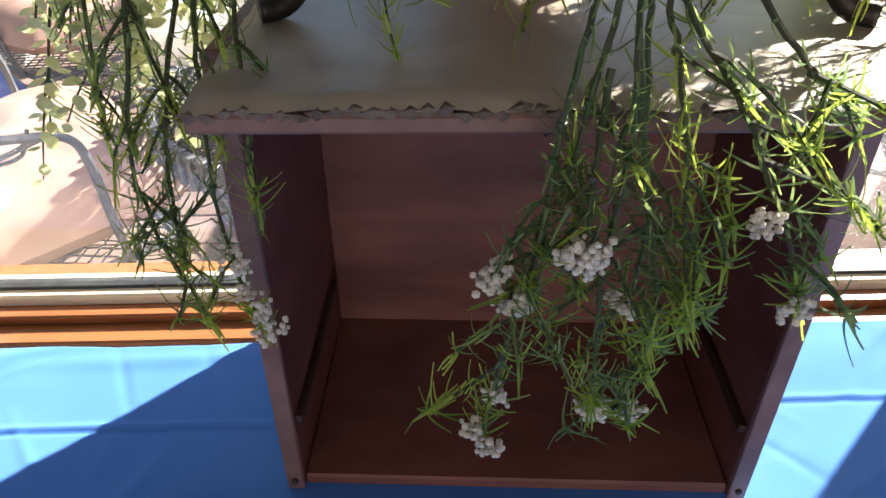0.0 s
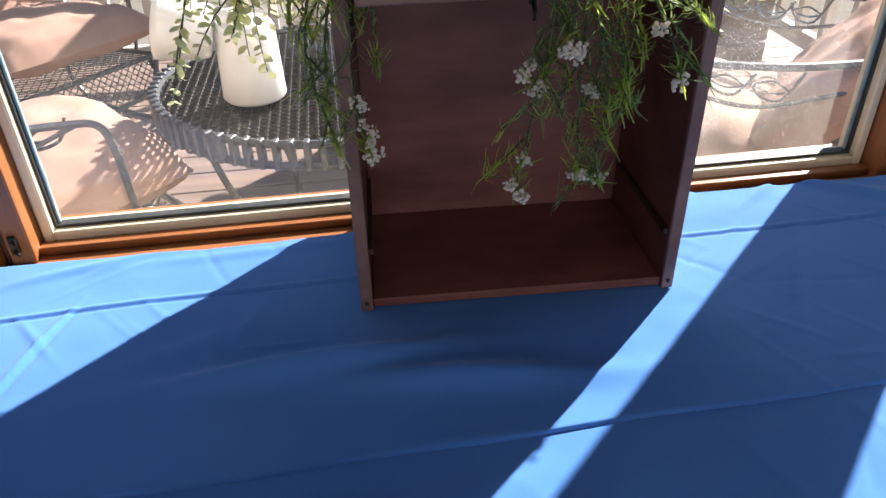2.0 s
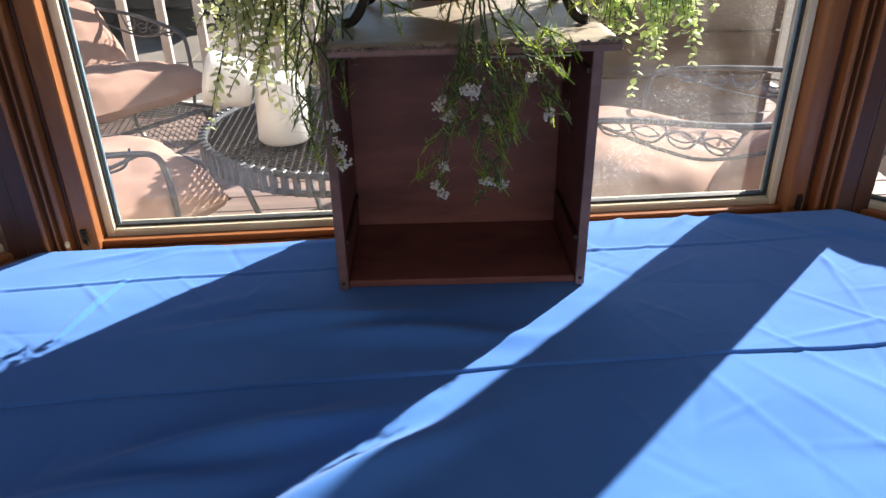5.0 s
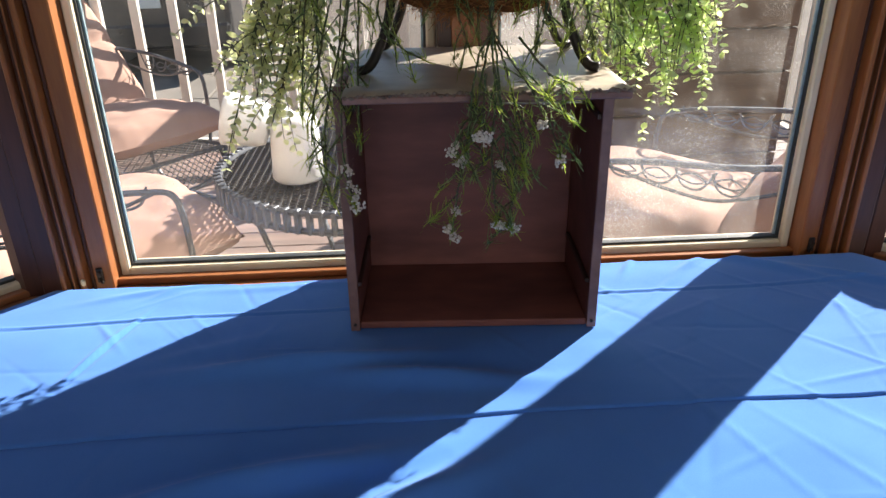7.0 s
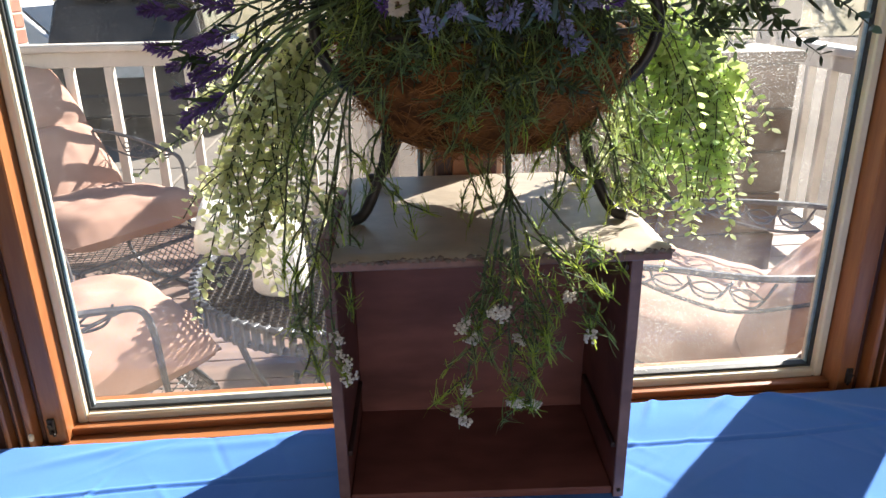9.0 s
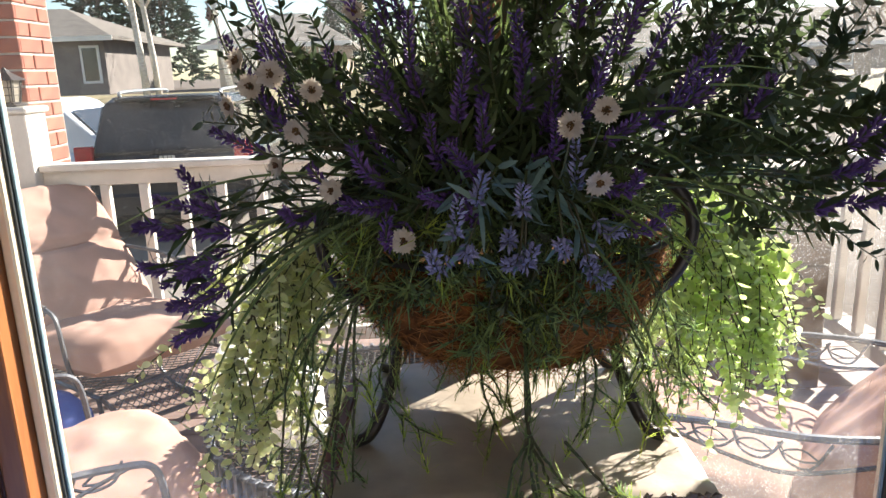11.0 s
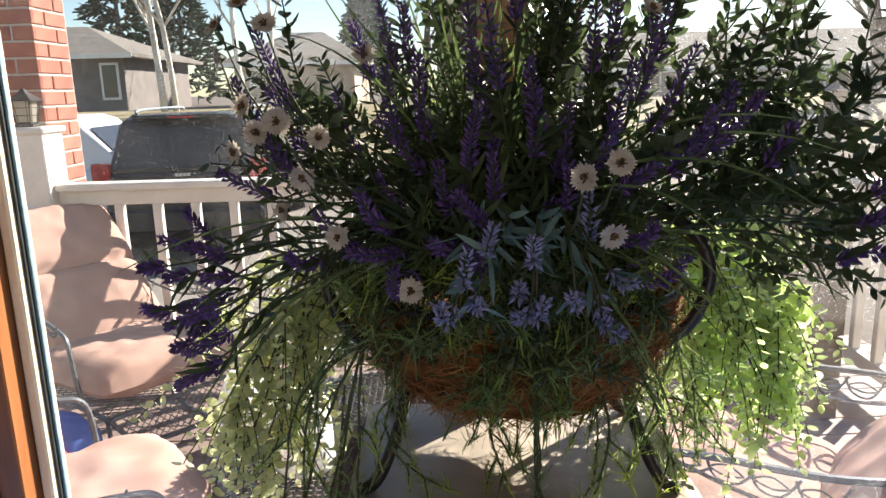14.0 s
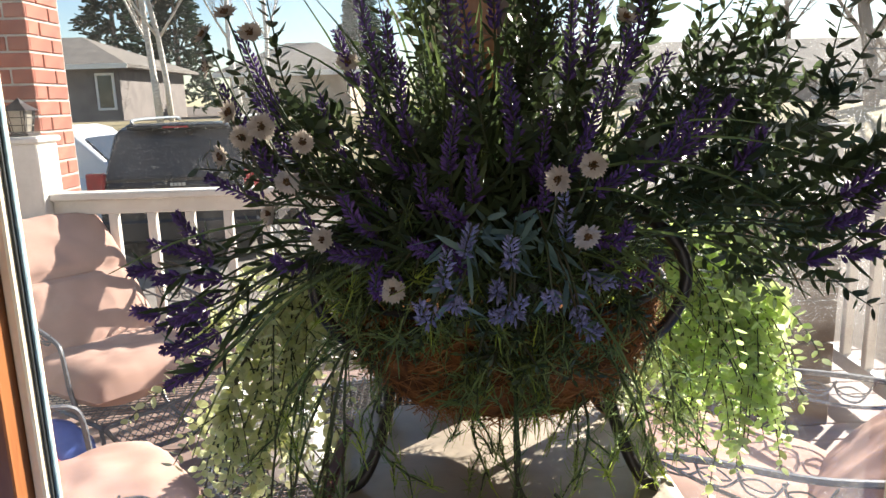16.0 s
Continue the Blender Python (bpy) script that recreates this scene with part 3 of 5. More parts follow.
for i in range(46):
    x = BX0 + 0.004 + (BX1 - BX0 - 0.008) * i / 45
    w = R.uniform(0.004, 0.008)
    lip.bud(Vector((x - w, BY0 + 0.001, BZ1 - 0.005 + R.uniform(-.001, .001))), (1, R.uniform(-.2, .2), R.uniform(-.25, .25)), 2 * w, R.uniform(0.0028, 0.0042))
tagged(lip.part("chipped_lip", M_SLATE_EDGE, board, "row of chips along the front edge"), kind="stuff")
BT = 0.004 + BZ1      # height of the board's top


# ---- planter stand and basket ----
PLANT_TURN = -3.7
PLANT = pose(0.002, 0.714, BT, 0, 0, PLANT_TURN)
stand = thing("planter_stand", "black wrought-iron plant stand with four scrolled legs on the board", "plant stand", m=PLANT)
PROFILE = [(0.118, 0.262), (0.120, 0.280), (0.138, 0.292), (0.160, 0.280), (0.188, 0.256), (0.200, 0.224), (0.193, 0.190), (0.174, 0.162), (0.140, 0.140),
           (0.127, 0.112), (0.133, 0.072), (0.153, 0.030), (0.170, 0.009), (0.186, 0.006)]
for k, a in enumerate((-29, 209, 35, 145)):
    g = Geo()
    tw = (13, -13, 0, 0)[k]      # the front legs lean sideways on their way up
    g.tube([(r * math.cos(radians(a + tw * z / 0.224)), r * math.sin(radians(a + tw * z / 0.224)), z) for r, z, _ in bez([(r, z, 0) for r, z in PROFILE], 5)], 0.0068, sides=8)
    g.part("leg", M_IRON, stand, smooth=True)
for r, z in ((0.150, 0.143), (0.178, 0.215)):
    g = Geo()
    g.tube([(r * math.cos(t * math.pi / 24), r * math.sin(t * math.pi / 24), z) for t in range(49)], 0.004, sides=6)
    g.part("ring", M_IRON, stand, smooth=True)

basket = thing("coco_basket", "round brown coco-fibre basket liner held by the iron stand", "basket", m=PLANT)
BOWL = [(0.001, 0.070), (0.06, 0.074), (0.105, 0.090), (0.140, 0.118), (0.160, 0.150), (0.170, 0.185), (0.172, 0.210), (0.160, 0.214), (0.150, 0.185), (0.10, 0.175), (0.001, 0.175)]
g = Geo()
g.lathe([(r, z) for r, z, _ in bez([(r, z, 0) for r, z in BOWL], 3)], seg=64)
g.v = [(x * (1 + 0.03 * noise.noise((x * 14, y * 14, z * 14))), y * (1 + 0.03 * noise.noise((x * 14, y * 14, z * 14))), z + 0.006 * noise.noise((x * 18, y * 18, z * 18 + 4))) for x, y, z in g.v]
g.part("liner", M_COCO, basket, smooth=True)
g = Geo()
for i in range(2600):
    t = R.uniform(0, 2 * math.pi)
    z = R.uniform(0.068, 0.21)
    r = np.interp(z, [0.070, 0.074, 0.090, 0.118, 0.150, 0.185, 0.210], [0.03, 0.06, 0.105, 0.140, 0.160, 0.170, 0.172]) + 0.002
    p = Vector((r * math.cos(t), r * math.sin(t), z))
    d = (Vector((-math.sin(t), math.cos(t), R.uniform(-.8, .8))) * R.choice((-1, 1)) + rv(.35)).normalized()
    q = p + d * 0.5 * R.uniform(.02, .045) + p.normalized() * R.uniform(-.002, .008)
    e = q + (d + rv(.7)).normalized() * 0.018
    g.tube([p, q, e], 0.0006, 0.0003, 3)
tagged(g.part("fibre_fuzz", M_FIBRE, basket), kind="stuff")


# ---- flowers: sprays of an artificial arrangement ----
plant = thing("flower_arrangement", "large artificial arrangement of lavender, daisies and trailing ferns in a basket", "flower arrangement",
              m=PLANT @ pose(0, 0, 0.2))
# the sprays are laid out round this point and carried by the plant's base
PC = Vector((0.018, 0.725, 0))
RZ = 0.5915
ORG = Vector((PC.x + 0.008, PC.y, RZ))


def path(p, d, L, g, n=14, wob=0.06):
    p, d = Vector(p), Vector(d).normalized()
    out = [p.copy()]
    for i in range(n):
        d = (d + Vector((0, 0, -g / n)) + rv(wob)).normalized()
        p = p + d * (L / n)
        out.append(p.copy())
    return out


def along(P, t):
    f = t * (len(P) - 1)
    i = min(int(f), len(P) - 2)
    return P[i].lerp(P[i + 1], f - i), (P[i + 1] - P[i]).normalized()


def needles(g, P, t0, t1, step, ln, mi, k=4, w=0.0018):
    L = sum((P[i + 1] - P[i]).length for i in range(len(P) - 1))
    n = int(L * (t1 - t0) / step)
    for i in range(n):
        p, d = along(P, t0 + (t1 - t0) * i / max(1, n))
        a = d.orthogonal().normalized()
        b = d.cross(a)
        ph = R.uniform(0, 6.28)
        for j in range(k):
            if R.random() < 0.15:
                continue
            t = ph + 6.283 * j / k
            o = a * math.cos(t) + b * math.sin(t)
            g.blade(p, o + d * R.uniform(0.1, 0.9), d.cross(o), ln * R.uniform(.6, 1.3), w, R.choice((-1, -1, 1)) * R.uniform(.8, 2.2), 6, mi)


def finish(g, name, mats, label=""):
    g.v = [(x - ORG.x, y - ORG.y, z - ORG.z) for x, y, z in g.v]
    return g.part(name, mats, plant, label)


def to_end(p, q, n=14, sag=0.0, wob=0.012, lift=0.0):
    """A stem from p to q that leaves the basket outwards and then hangs."""
    p, q = Vector(p), Vector(q)
    m1 = p.lerp(q, 0.3) + Vector((0, 0, lift))
    m1.x = p.x + (q.x - p.x) * 0.55
    m1.y = p.y + (q.y - p.y) * 0.7
    m2 = p.lerp(q, 0.68) + rv(wob)
    m2.x = p.x + (q.x - p.x) * 0.85 + R.uniform(-wob, wob)
    m2.y = p.y + (q.y - p.y) * 0.95
    return bez([p, m1, m2, q], max(3, n // 3))


def fern(p, q, mi_mix=0.12, white=0, dens=0.0066, ln=0.0085, lift=0.02, branches=5):
    g = Geo()
    P = to_end(p, q, lift=lift, wob=.022)
    g.tube(P, 0.0016, 0.0008, 5, 0)
    needles(g, P, 0.2, 1, dens, ln, 1)
    L = (Vector(p) - Vector(q)).length
    for i in range(branches):
        t = R.uniform(0.25, 0.85)
        a, d = along(P, t)
        B = path(a, d * 0.7 + rv(1.0), L * R.uniform(.16, .36), .6, 7, .18)
        g.tube(B, 0.0011, 0.0006, 4, 0)
        yl = 2 if R.random() < mi_mix else 1
        needles(g, B, 0.1, 1, dens, ln, yl)
        needles(g, B, 0.82, 1, .0024, ln * 1.25, yl)
        if R.random() < .35:
            g.ball(a, .0028, 0)
        if white and t > .6 and R.random() < 0.5:
            blossoms(g, B[-1], 14, 3)
    for i in range(white):
        a, d = along(P, R.uniform(.72, 1))
        blossoms(g, a + rv(.008), 18, 3)
    return finish(g, "fern_spray", [M_STEM, M_FERN, M_FERN_Y, M_WHITE])


def blossoms(g, p, n, mi):
    for i in range(n):
        g.ball(p + rv(.0052), R.uniform(.0013, .0023), mi)


def lavender(p, q, flower=0, spike=0.075, lift=0.03, leaves=16):
    g = Geo()
    P = to_end(p, q, lift=lift)
    g.tube(P, 0.0016, 0.0009, 5, 0)
    L = max(0.05, (Vector(p) - Vector(q)).length)
    t0 = max(0.15, 1 - spike / L)
    n = int(spike / 0.0052)
    for i in range(n):
        a, d = along(P, t0 + (1 - t0) * i / n)
        o = d.orthogonal().normalized()
        ph = R.uniform(0, 6.28)
        sz = 0.0100 * (1.1 - 0.45 * i / n)
        for j in range(4):
            t = ph + 1.571 * j + R.uniform(-.3, .3)
            r = o * math.cos(t) + d.cross(o) * math.sin(t)
            g.bud(a + r * 0.001, r + d * R.uniform(.5, 1.4), sz * R.uniform(.7, 1.2), sz * .17, 2)
    for i in range(leaves):
        a, d = along(P, R.uniform(0.1, t0 + 0.05))
        r = rv(1)
        r = (r - d * r.dot(d)).normalized()
        g.blade(a, r + d * R.uniform(.3, 1.2), d.cross(r), R.uniform(.022, .042), .0058, R.uniform(-.3, .2), 3, 1, True)
    return finish(g, "lavender_spray", [M_STEM, M_SAGE if flower else M_LEAF, M_BLUE if flower else M_PURPLE],
                  "spray of pale blue lavender" if flower else "spray of dark purple lavender")


def boxwood(p, q, pale=0, ln=0.021, lift=0.02, branches=4, step=0.0085, wd=0.55):
    g = Geo()
    P = to_end(p, q, lift=lift)
    g.tube(P, 0.0018, 0.0009, 5, 0)
    L = (Vector(p) - Vector(q)).length
    todo = [(P, 0.25)]
    for i in range(branches):
        a, d = along(P, R.uniform(.3, .85))
        B = path(a, d + rv(1.15 if pale else .75), L * R.uniform(.2, .38), 0.9 if pale else -0.1, 6)
        g.tube(B, 0.0011, 0.0007, 4, 0)
        todo.append((B, 0.1))
    for B, t0 in todo:
        LL = sum((B[i + 1] - B[i]).length for i in range(len(B) - 1))
        n = max(3, int(LL * (1 - t0) / step))
        for i in range(n + 1):
            a, d = along(B, t0 + (1 - t0) * i / n)
            o = d.orthogonal().normalized()
            ph = (i % 2) * 1.571 + R.uniform(-.4, .4)
            for j in range(2):
                t = ph + 3.1416 * j
                r = o * math.cos(t) + d.cross(o) * math.sin(t)
                l = ln * R.uniform(.7, 1.15) * (1 - .3 * i / n)
                g.blade(a + r * .002, r + d * R.uniform(.3, .9), d.cross(r), l, l * wd, R.uniform(-.35, .25), 4, 1, True)
    nm = ("trailing_vine" if pale else "boxwood_spray")
    return finish(g, nm, [M_STEM, (M_LEAF, M_PALE, M_PALE2)[pale]], "trailing pale green round-leaved vine" if pale else "leafy dark green spray")


def daisy(p, q, nrm, r=0.017, lift=0.02):
    g = Geo()
    P = to_end(p, q, lift=lift, wob=.006)
    g.tube(P, 0.0012, 0.0009, 5, 0)
    st = finish(g, "daisy_stem", [M_STEM])
    h = Geo()
    n = Vector(nrm).normalized()
    a = n.orthogonal().normalized()
    b = n.cross(a)
    c = Vector(q) - ORG
    for ring in (0, 1):
        for k in range(13):
            t = 6.283 * (k + .5 * ring) / 13
            o = a * math.cos(t) + b * math.sin(t)
            h.blade(c + o * .002 + n * (.001 * ring), o + n * R.uniform(.1, .4), n.cross(o), r * R.uniform(.85, 1.1), r * .42, R.uniform(-.1, .25), 3, 0, True)
    ho = h.part("petals", M_PETAL, st, "white papery petals")
    e = Geo()
    for k in range(26):
        t, rr = R.uniform(0, 6.28), 0.003 * math.sqrt(R.random())
        e.bud(c + (a * math.cos(t) + b * math.sin(t)) * rr + n * .0015, n + rv(.5), .0035, .0008)
    e.part("flower_eye", M_EYE, st, "dark brown centre")
    e = Geo()
    for k in range(6):
        o = a * math.cos(k * 1.047) + b * math.sin(k * 1.047)
        e.blade(c - n * .006, o * .6 + n, n.cross(o), .011, .004, -.2, 2, 0, True)
    e.part("calyx", M_STEM, st)


def grass(p, d, L, gr, w=0.0036):
    g = Geo()
    for k in range(7):
        P = path(Vector(p) + rv(.008), Vector(d) + rv(.32), L * R.uniform(.65, 1.1), gr * R.uniform(.6, 1.3), 12, .03)
        n = len(P)
        vs = []
        for i, c in enumerate(P):
            dd = (P[min(i + 1, n - 1)] - P[max(i - 1, 0)]).normalized()
            s_ = dd.cross(Vector((0.2, 0.9, 0.3))).normalized()
            ww = w * .5 * (1 - (i / n) ** 3)
            vs += [c - s_ * ww, c + dd.cross(s_) * ww * .5, c + s_ * ww]
        g.add(vs, [(3 * i + j, 3 * i + j + 1, 3 * i + j + 4, 3 * i + j + 3) for i in range(n - 1) for j in (0, 1)], 0)
    return finish(g, "grass_tuft", [M_GRASS])


# ferns hanging in front of the cabinet
TO_PLANT = (PLANT @ pose(0, 0, 0.2)).inverted()


def hanging_fern(pts, side=7, white=(), yellow=0.1, reach=0.055, t0=0.25):
    """A limp spray through points of the room; white: places of blossom clusters, 0 to 1 along it."""
    g = Geo()
    P = bez(pts, 7)
    P = [p + rv(.0008) for p in P]
    g.tube(P, 0.0017, 0.0009, 5, 0)
    needles(g, P, t0, 1, 0.0078, 0.0078, 2 if yellow > .5 else 1, 4, 0.0019)
    needles(g, P, .1, t0, 0.014, 0.0075, 1, 3, 0.0019)
    needles(g, P, .93, 1, 0.0028, 0.009, 2, 4, 0.0020)
    for i in range(side):
        t = t0 + (.93 - t0) * (i + R.random()) / side
        a, d = along(P, t)
        sd = Vector((R.choice((-1, 1)), R.uniform(-.7, .4), R.uniform(-.1, .6)))
        B = path(a, d * .9 + sd * .75, reach * R.uniform(.6, 1.2), .9, 8, .16)
        g.tube(B, 0.0011, 0.0006, 4, 0)
        yl = 2 if R.random() < yellow else 1
        needles(g, B, 0.15, 1, 0.0060, 0.0078, yl, 4, 0.0019)
        needles(g, B, 0.86, 1, 0.0024, 0.009, 2 if R.random() < .5 else yl, 5, 0.0020)
        if R.random() < .4:
            g.ball(a, .0026, 0)
    for t in white:
        a, d = along(P, t)
        for k in range(2):
            c = a + Vector((R.uniform(-.010, .010), R.uniform(-.008, .002), R.uniform(-.006, .006)))
            blossoms(g, c, 15, 3)
    g.v = [tuple(TO_PLANT @ Vector(v)) for v in g.v]
    return g.part("fern_spray", [M_STEM, M_FERN, M_FERN_Y, M_WHITE], plant)


TOPF = [(0.006, .60, .61), (0.0, .535, .55), (-.002, .508, .485)]     # one stout stem that splits at a node
for pts, side, wht, yl in (
        ([(-.002, .50, .456), (.002, .495, .40), (-.001, .495, .339), (.004, .502, .275), (.010, .517, .226)], 9, (.97, .99), .25),
        ([(.004, .505, .45), (.012, .50, .38), (.030, .505, .31), (.028, .515, .25), (.031, .523, .216)], 9, (.96, 1.0), .3),
        ([(-.017, .50, .452), (-.027, .495, .40), (-.030, .493, .36), (-.041, .497, .30), (-.052, .503, .222)], 9, (.93, .97, 1.0), .45),
        ([(.010, .50, .45), (.019, .495, .42), (.027, .495, .384), (.033, .495, .35), (.042, .495, .303)], 7, (), .6),
        ([(.019, .50, .448), (.045, .492, .41), (.071, .487, .361), (.084, .484, .326)], 8, (.78, 1.0), .25),
        ([(-.010, .497, .43), (-.013, .487, .39), (-.013, .484, .354)], 4, (.9, .95, 1.0), .1),
        ([(-.014, .497, .43), (-.024, .493, .38), (-.048, .494, .345), (-.036, .495, .325)], 5, (.86, .93, 1.0), .1),
        ([(.0, .50, .44), (.016, .50, .36), (.014, .502, .31)], 7, (1.0,), .1),
        ([(.03, .51, .47), (.065, .50, .43), (.088, .50, .415)], 6, (), .2)):
    hanging_fern((TOPF if len(pts) > 3 else []) + pts, max(3, int(side * .7)), wht, yl, .05, .48)
# loose sprigs that lie over the board
for pts in ([(-.10, .62, .56), (-.135, .62, .50), (-.12, .61, .455), (-.075, .60, .428)], [(-.02, .60, .56), (-.035, .585, .50), (-.02, .58, .445)],
            [(.06, .60, .57), (.075, .575, .50), (.06, .565, .44)], [(.10, .62, .57), (.13, .60, .50), (.145, .585, .435)]):
    hanging_fern(pts, 5, (), .15, .04, .2)
# ferns hanging at the cabinet's side
for pts, side, wht in (
        ([(-.195, .585, .50), (-.219, .57, .40), (-.228, .57, .346), (-.222, .57, .30), (-.208, .572, .245)], 7, ()),
        ([(-.178, .585, .48), (-.203, .572, .39), (-.212, .57, .34), (-.215, .57, .29)], 7, ()),
        ([(-.178, .58, .46), (-.187, .572, .39), (-.190, .572, .31), (-.180, .575, .238)], 6, (.84, .9, .95, 1.0)),
        ([(-.160, .575, .47), (-.165, .568, .40), (-.167, .565, .328)], 4, ()),
        ([(-.215, .60, .53), (-.232, .58, .44), (-.240, .577, .365)], 7, ()),
        ([(-.20, .60, .54), (-.213, .58, .45), (-.20, .575, .375)], 6, ())):
    hanging_fern([(-.10, .64, .62), (-.15, .61, .585)] + pts, max(3, int(side * .75)), wht, .3, .038, .36)
for q in ((0.135, 0.58, 0.41), (0.165, 0.60, 0.43), (0.19, 0.62, 0.40), (0.215, 0.62, 0.44), (0.18, 0.66, 0.42), (0.235, 0.68, 0.42), (0.10, 0.56, 0.43), (0.20, 0.60, 0.48),
          (-0.05, 0.57, 0.455), (0.02, 0.56, 0.44), (-0.09, 0.59, 0.46)):
    fern((PC.x + (q[0] - PC.x) * .6, 0.70, RZ), (q[0], q[1] + .06, q[2]), .14, 0, lift=0.012, branches=4)
# loose ferns over the rim
for i in range(60):
    a = R.uniform(218, 322)
    r = R.uniform(.172, .205)
    fern((PC.x + .09 * math.cos(radians(a)), PC.y + .09 * math.sin(radians(a)), RZ + .02),
         (PC.x + r * math.cos(radians(a)), PC.y + r * math.sin(radians(a)), RZ + R.uniform(-.060, .06)), .12, 0, lift=0.035, branches=3)
# short dark sprigs round the rim
for i in range(22):
    a = R.uniform(222, 318)
    r = R.uniform(.178, .205)
    boxwood((PC.x + .08 * math.cos(radians(a)), PC.y + .08 * math.sin(radians(a)), RZ + .02),
            (PC.x + r * math.cos(radians(a)), PC.y + r * math.sin(radians(a)), RZ + R.uniform(-.035, .03)), 0, .012, .04, 4, .008, .4)
# pale round-leaved vines at both sides
for i in range(27):
    y, f, z = R.uniform(.86, .898), R.random(), R.uniform(.29, .55)
    x = .26 + f * (1.07 * y - .512 - .26)
    boxwood((0.17, 0.78, RZ + .03), (x, y, z), 1, .0175, .03, 7, .0125, .8)
for i in range(18):
    y, x, z = R.uniform(.74, .87), R.uniform(-.37, -.20), R.uniform(.25, .52)
    boxwood((-0.11, 0.77, RZ + .02), (x, y, z), 2, .0165, .03, 6, .0125, .8)
# leafy sprays to the right and over the top
for q in ((.40, .66, .71), (.42, .68, .745), (.39, .70, .66), (.35, .71, .62), (.35, .66, .80), (.30, .68, .86), (.26, .66, .89), (.36, .7, .76), (.22, .62, .84), (.33, .70, .70), (.31, .72, .60),
          (.25, .60, .74), (.18, .6, .80), (-.15, .62, .83), (-.17, .64, .80), (.10, .62, .83), (-.05, .64, .84), (-.22, .66, .76), (.28, .66, .78), (.33, .72, .83), (.24, .72, .87), (.05, .66, .90), (.12, .68, .91), (-.03, .68, .90), (.18, .66, .88), (.0, .62, .85)):
    boxwood((PC.x + .03, .70, RZ + .04), q, 0, .021, .035, 5, .009, .5)
# purple lavender
for q in ((-.345, .64, .635), (-.315, .63, .515), (-.33, .66, .545), (-.30, .62, .60), (-.27, .60, .665), (-.30, .66, .69), (-.25, .62, .73), (-.33, .66, .66), (-.29, .60, .56),
          (-.10, .62, .90), (-.075, .62, .875), (-.12, .62, .86), (-.06, .60, .83), (-.09, .60, .82), (0.03, .56, .80), (-.01, .55, .79), (.0, .54, .75), (-.05, .53, .68), (-.08, .53, .66), (-.12, .54, .67), (.16, .55, .66), (.13, .54, .69), (-.02, .52, .68), (-.03, .53, .72), (-.11, .55, .72),
          (.06, .62, .90), (.115, .62, .91), (.14, .60, .86), (.09, .60, .88), (.20, .58, .80), (.23, .60, .79), (.25, .58, .765), (.18, .56, .78), (.38, .64, .72), (.40, .66, .69), (.36, .62, .68), (.33, .60, .65),
          (.10, .55, .77), (.15, .56, .75), (.06, .54, .74), (-.15, .57, .70), (-.18, .58, .66), (-.335, .62, .60), (-.325, .64, .575), (-.30, .60, .53), (-.28, .58, .60), (-.31, .62, .63), (-.26, .58, .64), (-.30, .64, .565), (.02, .60, .92), (.16, .62, .90), (-.02, .60, .89), (.42, .66, .72), (.41, .64, .665), (.38, .62, .645), (.12, .58, .82), (.17, .58, .83)):
    lavender((PC.x + R.uniform(-.05, .05), .69, RZ + .03), q, 0, R.uniform(.075, .11), lift=.035)
for i in range(16):
    q = (R.uniform(-.24, .12), R.uniform(.54, .64), R.uniform(.68, .89))
    lavender((PC.x + R.uniform(-.05, .05), .69, RZ + .03), q, 0, R.uniform(.07, .10), lift=.035)
for i in range(12):
    boxwood((PC.x + R.uniform(-.04, .04), .70, RZ + .04), (R.uniform(-.22, .12), R.uniform(.6, .7), R.uniform(.72, .91)), 0, .019, .035, 5, .010, .45)
# pale blue lavender nodding at the front
for q in ((.015, .50, .625), (.04, .505, .64), (-.02, .50, .68), (-.045, .51, .635), (.085, .52, .62), (.105, .53, .605), (.03, .50, .69), (.06, .51, .64), (.0, .50, .70), (.075, .53, .72), (-.01, .505, .635), (.02, .51, .65), (.12, .55, .64)):
    lavender((PC.x + R.uniform(-.03, .05), .66, RZ + .02), q, 1, R.uniform(.05, .07), lift=.06, leaves=9)
# daisies
for q, n in (((-.185, .535, .770), (-.1, -1, .1)), ((-.163, .514, .779), (.2, -1, 0)), ((-.195, .54, .790), (-.5, -.8, .3)), ((-.135, .53, .765), (.2, -1, .3)), ((-.205, .54, .755), (-.6, -.7, -.1)),
             ((-.225, .58, .855), (-.6, -.5, .5)), ((-.205, .58, .872), (-.1, -.6, .7)), ((-.225, .58, .83), (-.8, -.4, 0)), ((-.185, .58, .855), (.1, -.7, .5)), ((-.150, .53, .735), (.1, -1, -.4)),
             ((-.068, .536, .639), (0, -1, .1)), ((.091, .491, .745), (-.1, -1, .1)), ((.066, .49, .735), (-.6, -.8, 0)), ((.088, .50, .69), (.2, -.9, -.4)), ((.135, .60, .86), (.3, -.6, .7)), ((-.13, .56, .68), (-.3, -1, 0)), ((-.18, .58, .70), (-.6, -.7, .1)), ((-.11, .62, .83), (.2, -.8, .5))):
    daisy((PC.x + (q[0] - PC.x) * .2, .68, RZ + .03), q, n, R.uniform(.0085, .0105), lift=.05)
